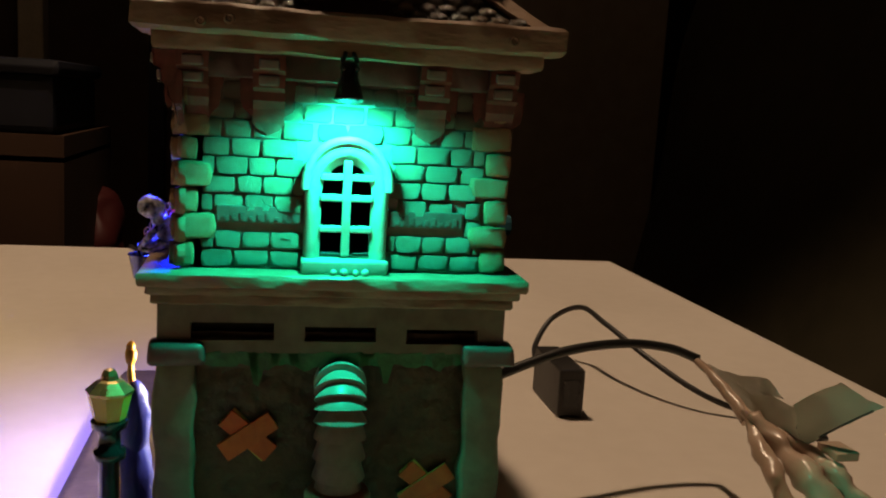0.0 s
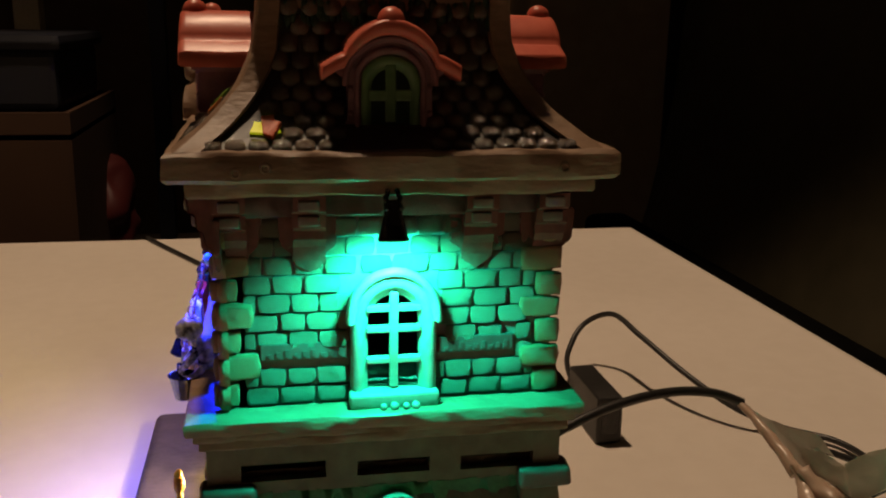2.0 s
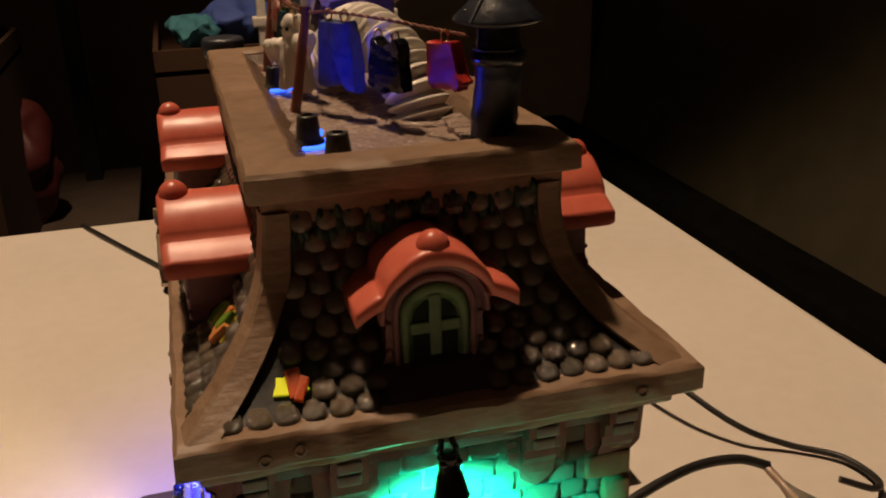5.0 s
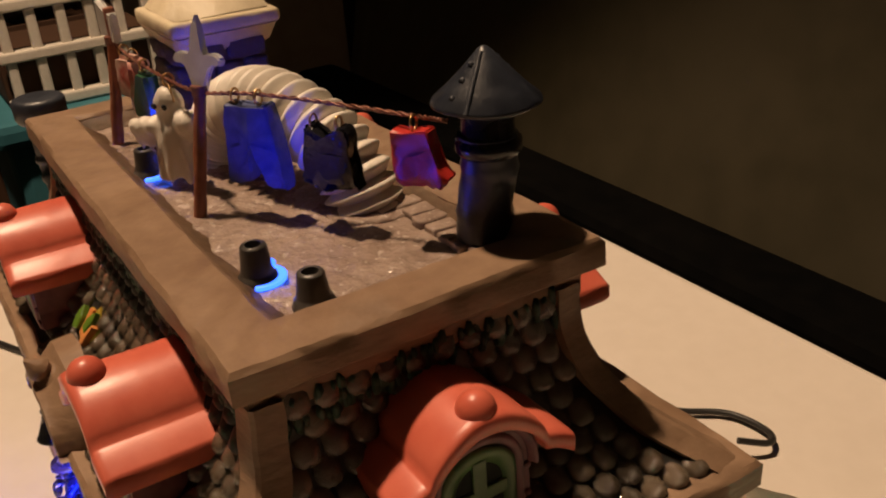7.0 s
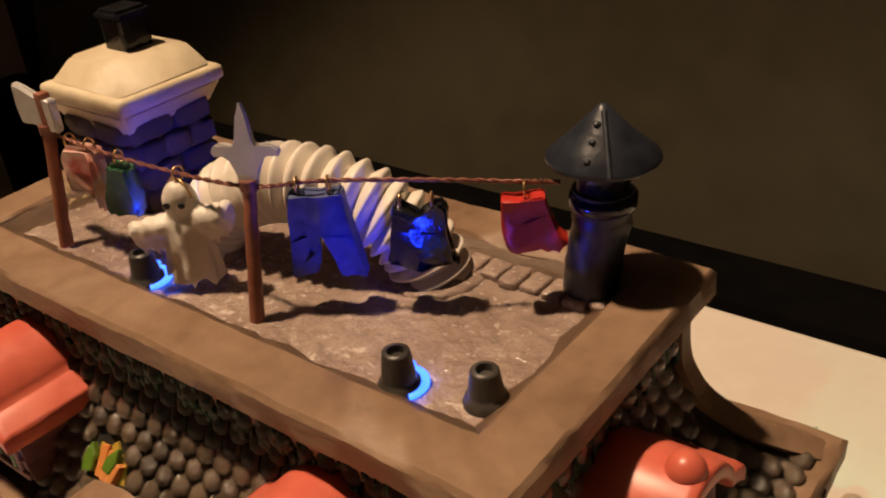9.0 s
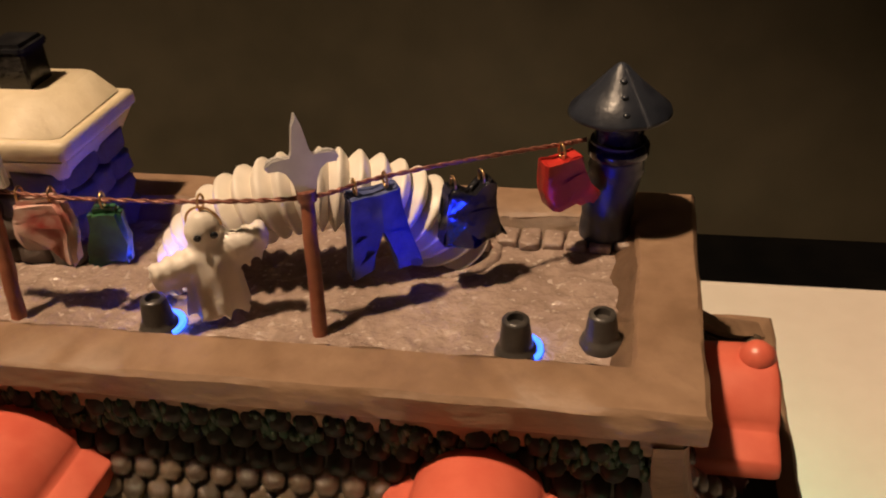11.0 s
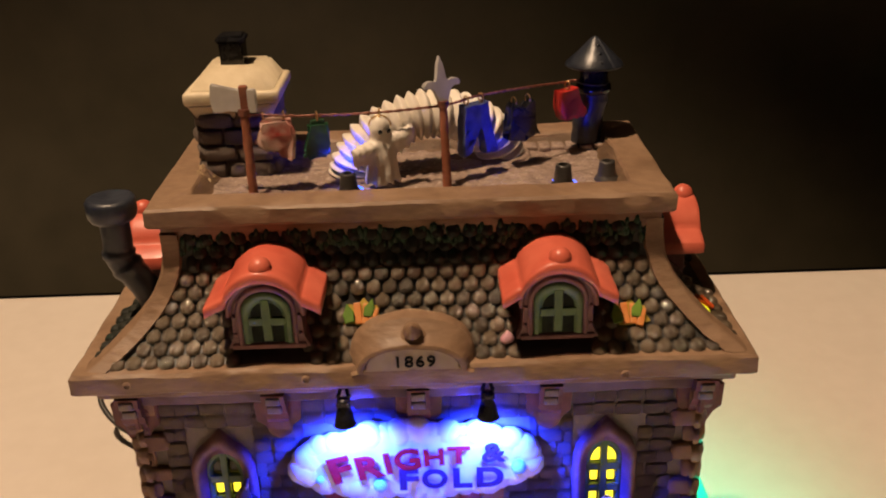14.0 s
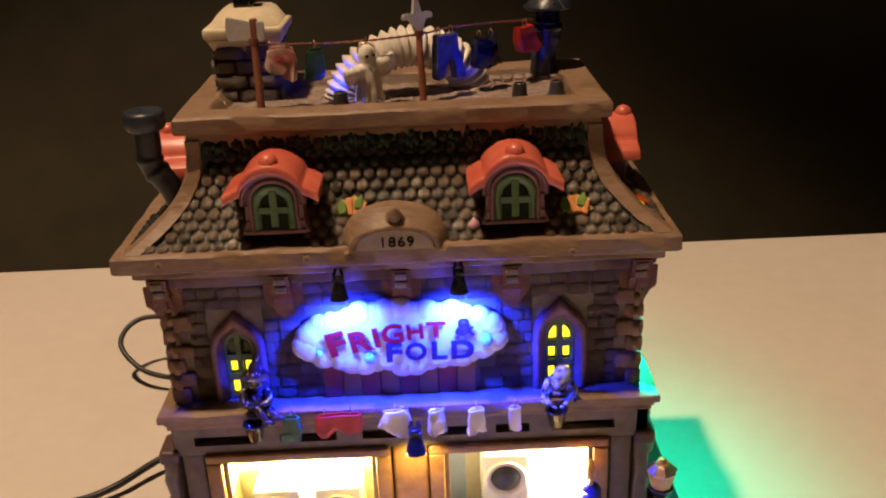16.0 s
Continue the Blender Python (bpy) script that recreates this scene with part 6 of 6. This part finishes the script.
for nm, x0, x1, y0, y1, z0, z1 in (("body", -125, -97, -33.4, -12.6, -76, -19), ("top", -125.6, -95.6, -34, -12, -19, -17), ("door", -97, -96.2, -33, -23.2, -72, -20), ("door", -97, -96.2, -22.8, -13, -72, -20)):
    bm = bmesh.new()
    box(bm, x0, x1, y0, y1, z0, z1, 0.3)
    part(nm, bm, M_FLOOR, cabinet)
bm = bmesh.new()
box(bm, -215, -205, 45, 100, -76, 175, 0.5)
finish("wall_pier", bm, paint("beige_wall_paint", (0.34, 0.25, 0.16), (0.42, 0.32, 0.21), 0.8, 20, 0.1), None, "beige wall pier beyond the sofa", "wall", kind="structure")
crate = thing("plastic_crate", "white plastic lattice crate beyond the table", "crate")
for i in range(6):
    bm = bmesh.new()
    box(bm, -76.0, -75.0, 4 + i * 2.6, 4.9 + i * 2.6, 1, 15, 0.2)
    part("slat", bm, M_WHITE, crate)
for z in (1, 5.5, 10, 14):
    bm = bmesh.new()
    box(bm, -76.4, -74.8, 3.5, 18.5, z, z + 1.0, 0.2)
    part("rail", bm, M_WHITE, crate)
bm = bmesh.new()
box(bm, -88, -77, 3.5, 18.5, 1, 6, 0.5)
part("back_board", bm, M_CARD, crate, "brown board behind the crate")

tub = thing("storage_tub", "teal plastic storage tub under the crate", "tub")
bm = bmesh.new()
box(bm, -90, -73, 2, 25, -76, -1.5, 1.2)
part("body", bm, M_TEAL, tub)
bm = bmesh.new()
box(bm, -91, -72, 1, 26, -1.6, 0.9, 0.8)
part("lid", bm, M_TEAL, tub)

# corner posts behind the quoins, knots in the eave boards
for sx in (-1, 1):
    for sy in (-1, 1):
        bm = bmesh.new()
        box(bm, sx * 7.72 - 0.1, sx * 7.72 + 0.1, sy * 3.7 - 0.1, sy * 3.7 + 0.1, 8.9, 13.6, 0.03)
        part("corner_post", bm, M_QUOIN, house)
rng = random.Random(3)
for wall, d, us in ((EAST, 8.97, (-3.35, -2.75, 3.6)), (FRONT, 4.82, (-7.6, -2.9, 5.5))):
    for u in us:
        bm = bmesh.new()
        lathe(bm, [(0.13, 0.0), (0.12, 0.05), (0.08, 0.06), (0.05, 0.02), (0.01, 0.02)], 10)
        on(bm, wall, u, rng.uniform(14.5, 14.8), d)
        part("wood_knot", bm, M_TRIM, house, smooth=True)

# ---- stones of the upper walls ----
rng = random.Random(77)
courses(upper_east, EAST, -3.35, 3.4, 9.0, 13.45, 7.74, 0.437, 0.72, 0.12, [(-0.98, 1.04, 8.9, 12.1), (-0.8, 0.86, 11.9, 12.2), (-3.05, -0.95, 10.05, 10.48), (1.05, 2.95, 10.05, 10.48), (-2.15, -1.6, 12.3, 13.6), (1.65, 2.25, 12.3, 13.6)], 5)
courses(upper_front, FRONT, -7.3, 7.3, 8.98, 13.45, 3.69, 0.437, 0.7, 0.12, [(-6.65, -4.8, 8.9, 12.35), (4.35, 6.2, 8.9, 12.35), (-3.3, 3.1, 10.3, 12.3), (-2.92, 2.4, 8.9, 10.3), (-4.25, -3.65, 12.4, 13.6), (-0.3, 0.3, 12.4, 13.6), (3.3, 3.95, 12.4, 13.6)], 8)
for wall, parent, ends, d in ((EAST, upper_east, (-3.75, 3.72), 7.74), (FRONT, upper_front, (-7.9, 7.82), 3.69), (WEST, upper_west, (-3.72, 3.75), 7.74)):
    for e in ends:
        inner = -1 if e > 0 else 1
        v, k = 9.0, 0
        while v < 13.2:
            h = rng.uniform(0.52, 0.66)
            w = (0.95 if k % 2 else 0.6) * rng.uniform(0.9, 1.1)
            stone("quoin", QUOINS, parent, wall, e + inner * (w / 2 - 0.3), v + h / 2, d - 0.02, w, h * 0.93, rng.uniform(0.2, 0.32), rng, 2)
            v += h
            k += 1

# ---- shingles ----
def shingle_mesh(seed):
    r = random.Random(seed)
    me = bpy.data.meshes.new("shingle")
    out = [(math.copysign(0.5 * abs(math.sin(a)) ** 0.72, math.sin(a)), -math.copysign(0.5 * abs(math.cos(a)) ** 0.85, math.cos(a))) for a in [2 * math.pi * i / 12 for i in range(12)]]
    verts, faces = [], []
    for k, z in ((1.0, -0.3), (0.98, 0.25), (0.84, 0.74), (0.5, 0.97)):
        for x, y in out:
            verts.append((x * k + r.uniform(-0.02, 0.02), y * k + r.uniform(-0.02, 0.02), z * (1 - 0.3 * (y + 0.5)) - 0.3 * (y + 0.5) + r.uniform(-0.04, 0.04)))
    verts.append((0, 0, 0.92))
    for a in range(3):
        for i in range(12):
            j = (i + 1) % 12
            faces.append((a * 12 + i, a * 12 + j, a * 12 + 12 + j, a * 12 + 12 + i))
    for i in range(12):
        faces.append((36 + i, 36 + (i + 1) % 12, 48))
    me.from_pydata(verts, [], faces)
    for p in me.polygons:
        p.use_smooth = True
    me.materials.append(M_SHINGLE)
    return me


SHINGLES = [shingle_mesh(i) for i in range(6)]
HOLES = {"F": [(-1.42, 0.3), (5.75, 0.24)], "E": [(-2.75, 0.14)], "W": []}
DORM = {"F": (-3.84, 3.75), "E": (-0.05,), "W": (-0.1,)}
rest = []
for face, width in (("F", RX0), ("E", RY0), ("W", RY0)):
    reach = RXD if face == "F" else RYD
    step, size, count, h, row = (0.385, 0.44, 0, 0.0, 0) if face == "F" else (0.4, 0.48, 0, 0.0, 0)
    run = RYD if face == "F" else RXD
    arc, prev, lift = [0.0], (0, 0), []
    for i in range(1, 401):
        q = i / 400
        cur = (run * swoop(q), RZD * q)
        arc.append(arc[-1] + math.hypot(cur[0] - prev[0], cur[1] - prev[1]))
        prev = cur
    a = 0.2
    while a < arc[-1] - 0.05 and count < 900:
        h = next(i for i, x in enumerate(arc) if x >= a) / 400
        half = width - reach * swoop(h) - 0.5
        n = int(2 * half / size)
        for k in range(-n // 2 - 1, n // 2 + 2):
            s_ = (k + 0.5 * (row % 2)) * size
            if abs(s_) > half:
                continue
            if any(abs(s_ - c) < 0.98 and h < 0.62 for c in DORM[face]):
                continue
            if face == "F" and abs(s_ + 0.1) < 1.5 * math.sqrt(max(0, 1 - (h / 0.2) ** 2)) and h < 0.2:
                continue
            if any(abs(s_ - c) < 0.42 and abs(h - hh) < 0.09 for c, hh in HOLES[face]):
                continue
            p, nn, t = roof_at(face, s_, h, 0.0)
            up = nn.cross(t)
            m = Matrix((t, up, nn)).transposed().to_4x4()
            m.translation = p
            m = m @ Matrix.Rotation(radians(rng.uniform(-5, 5)), 4, "Z") @ Matrix.Diagonal((size * 0.97, step * 1.3, 0.18, 1))
            m = Matrix.Diagonal((U, U, U, 1)) @ m
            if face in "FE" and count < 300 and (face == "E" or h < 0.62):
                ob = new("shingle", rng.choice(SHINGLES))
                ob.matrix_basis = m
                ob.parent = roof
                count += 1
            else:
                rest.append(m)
        a += step
        row += 1
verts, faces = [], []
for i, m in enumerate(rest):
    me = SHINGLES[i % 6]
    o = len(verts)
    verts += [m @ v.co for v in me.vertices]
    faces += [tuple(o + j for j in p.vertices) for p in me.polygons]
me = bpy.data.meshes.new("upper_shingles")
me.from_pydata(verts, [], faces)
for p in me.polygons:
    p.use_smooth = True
# darker than M_SHINGLE: moss plus painted-in shade of the deck rim
me.materials.append(M_MOSSY_SHADED)
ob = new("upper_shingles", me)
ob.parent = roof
tagged(ob, "black moss-grown rounded shingles, colour also holding the deck's shade", kind="stuff")
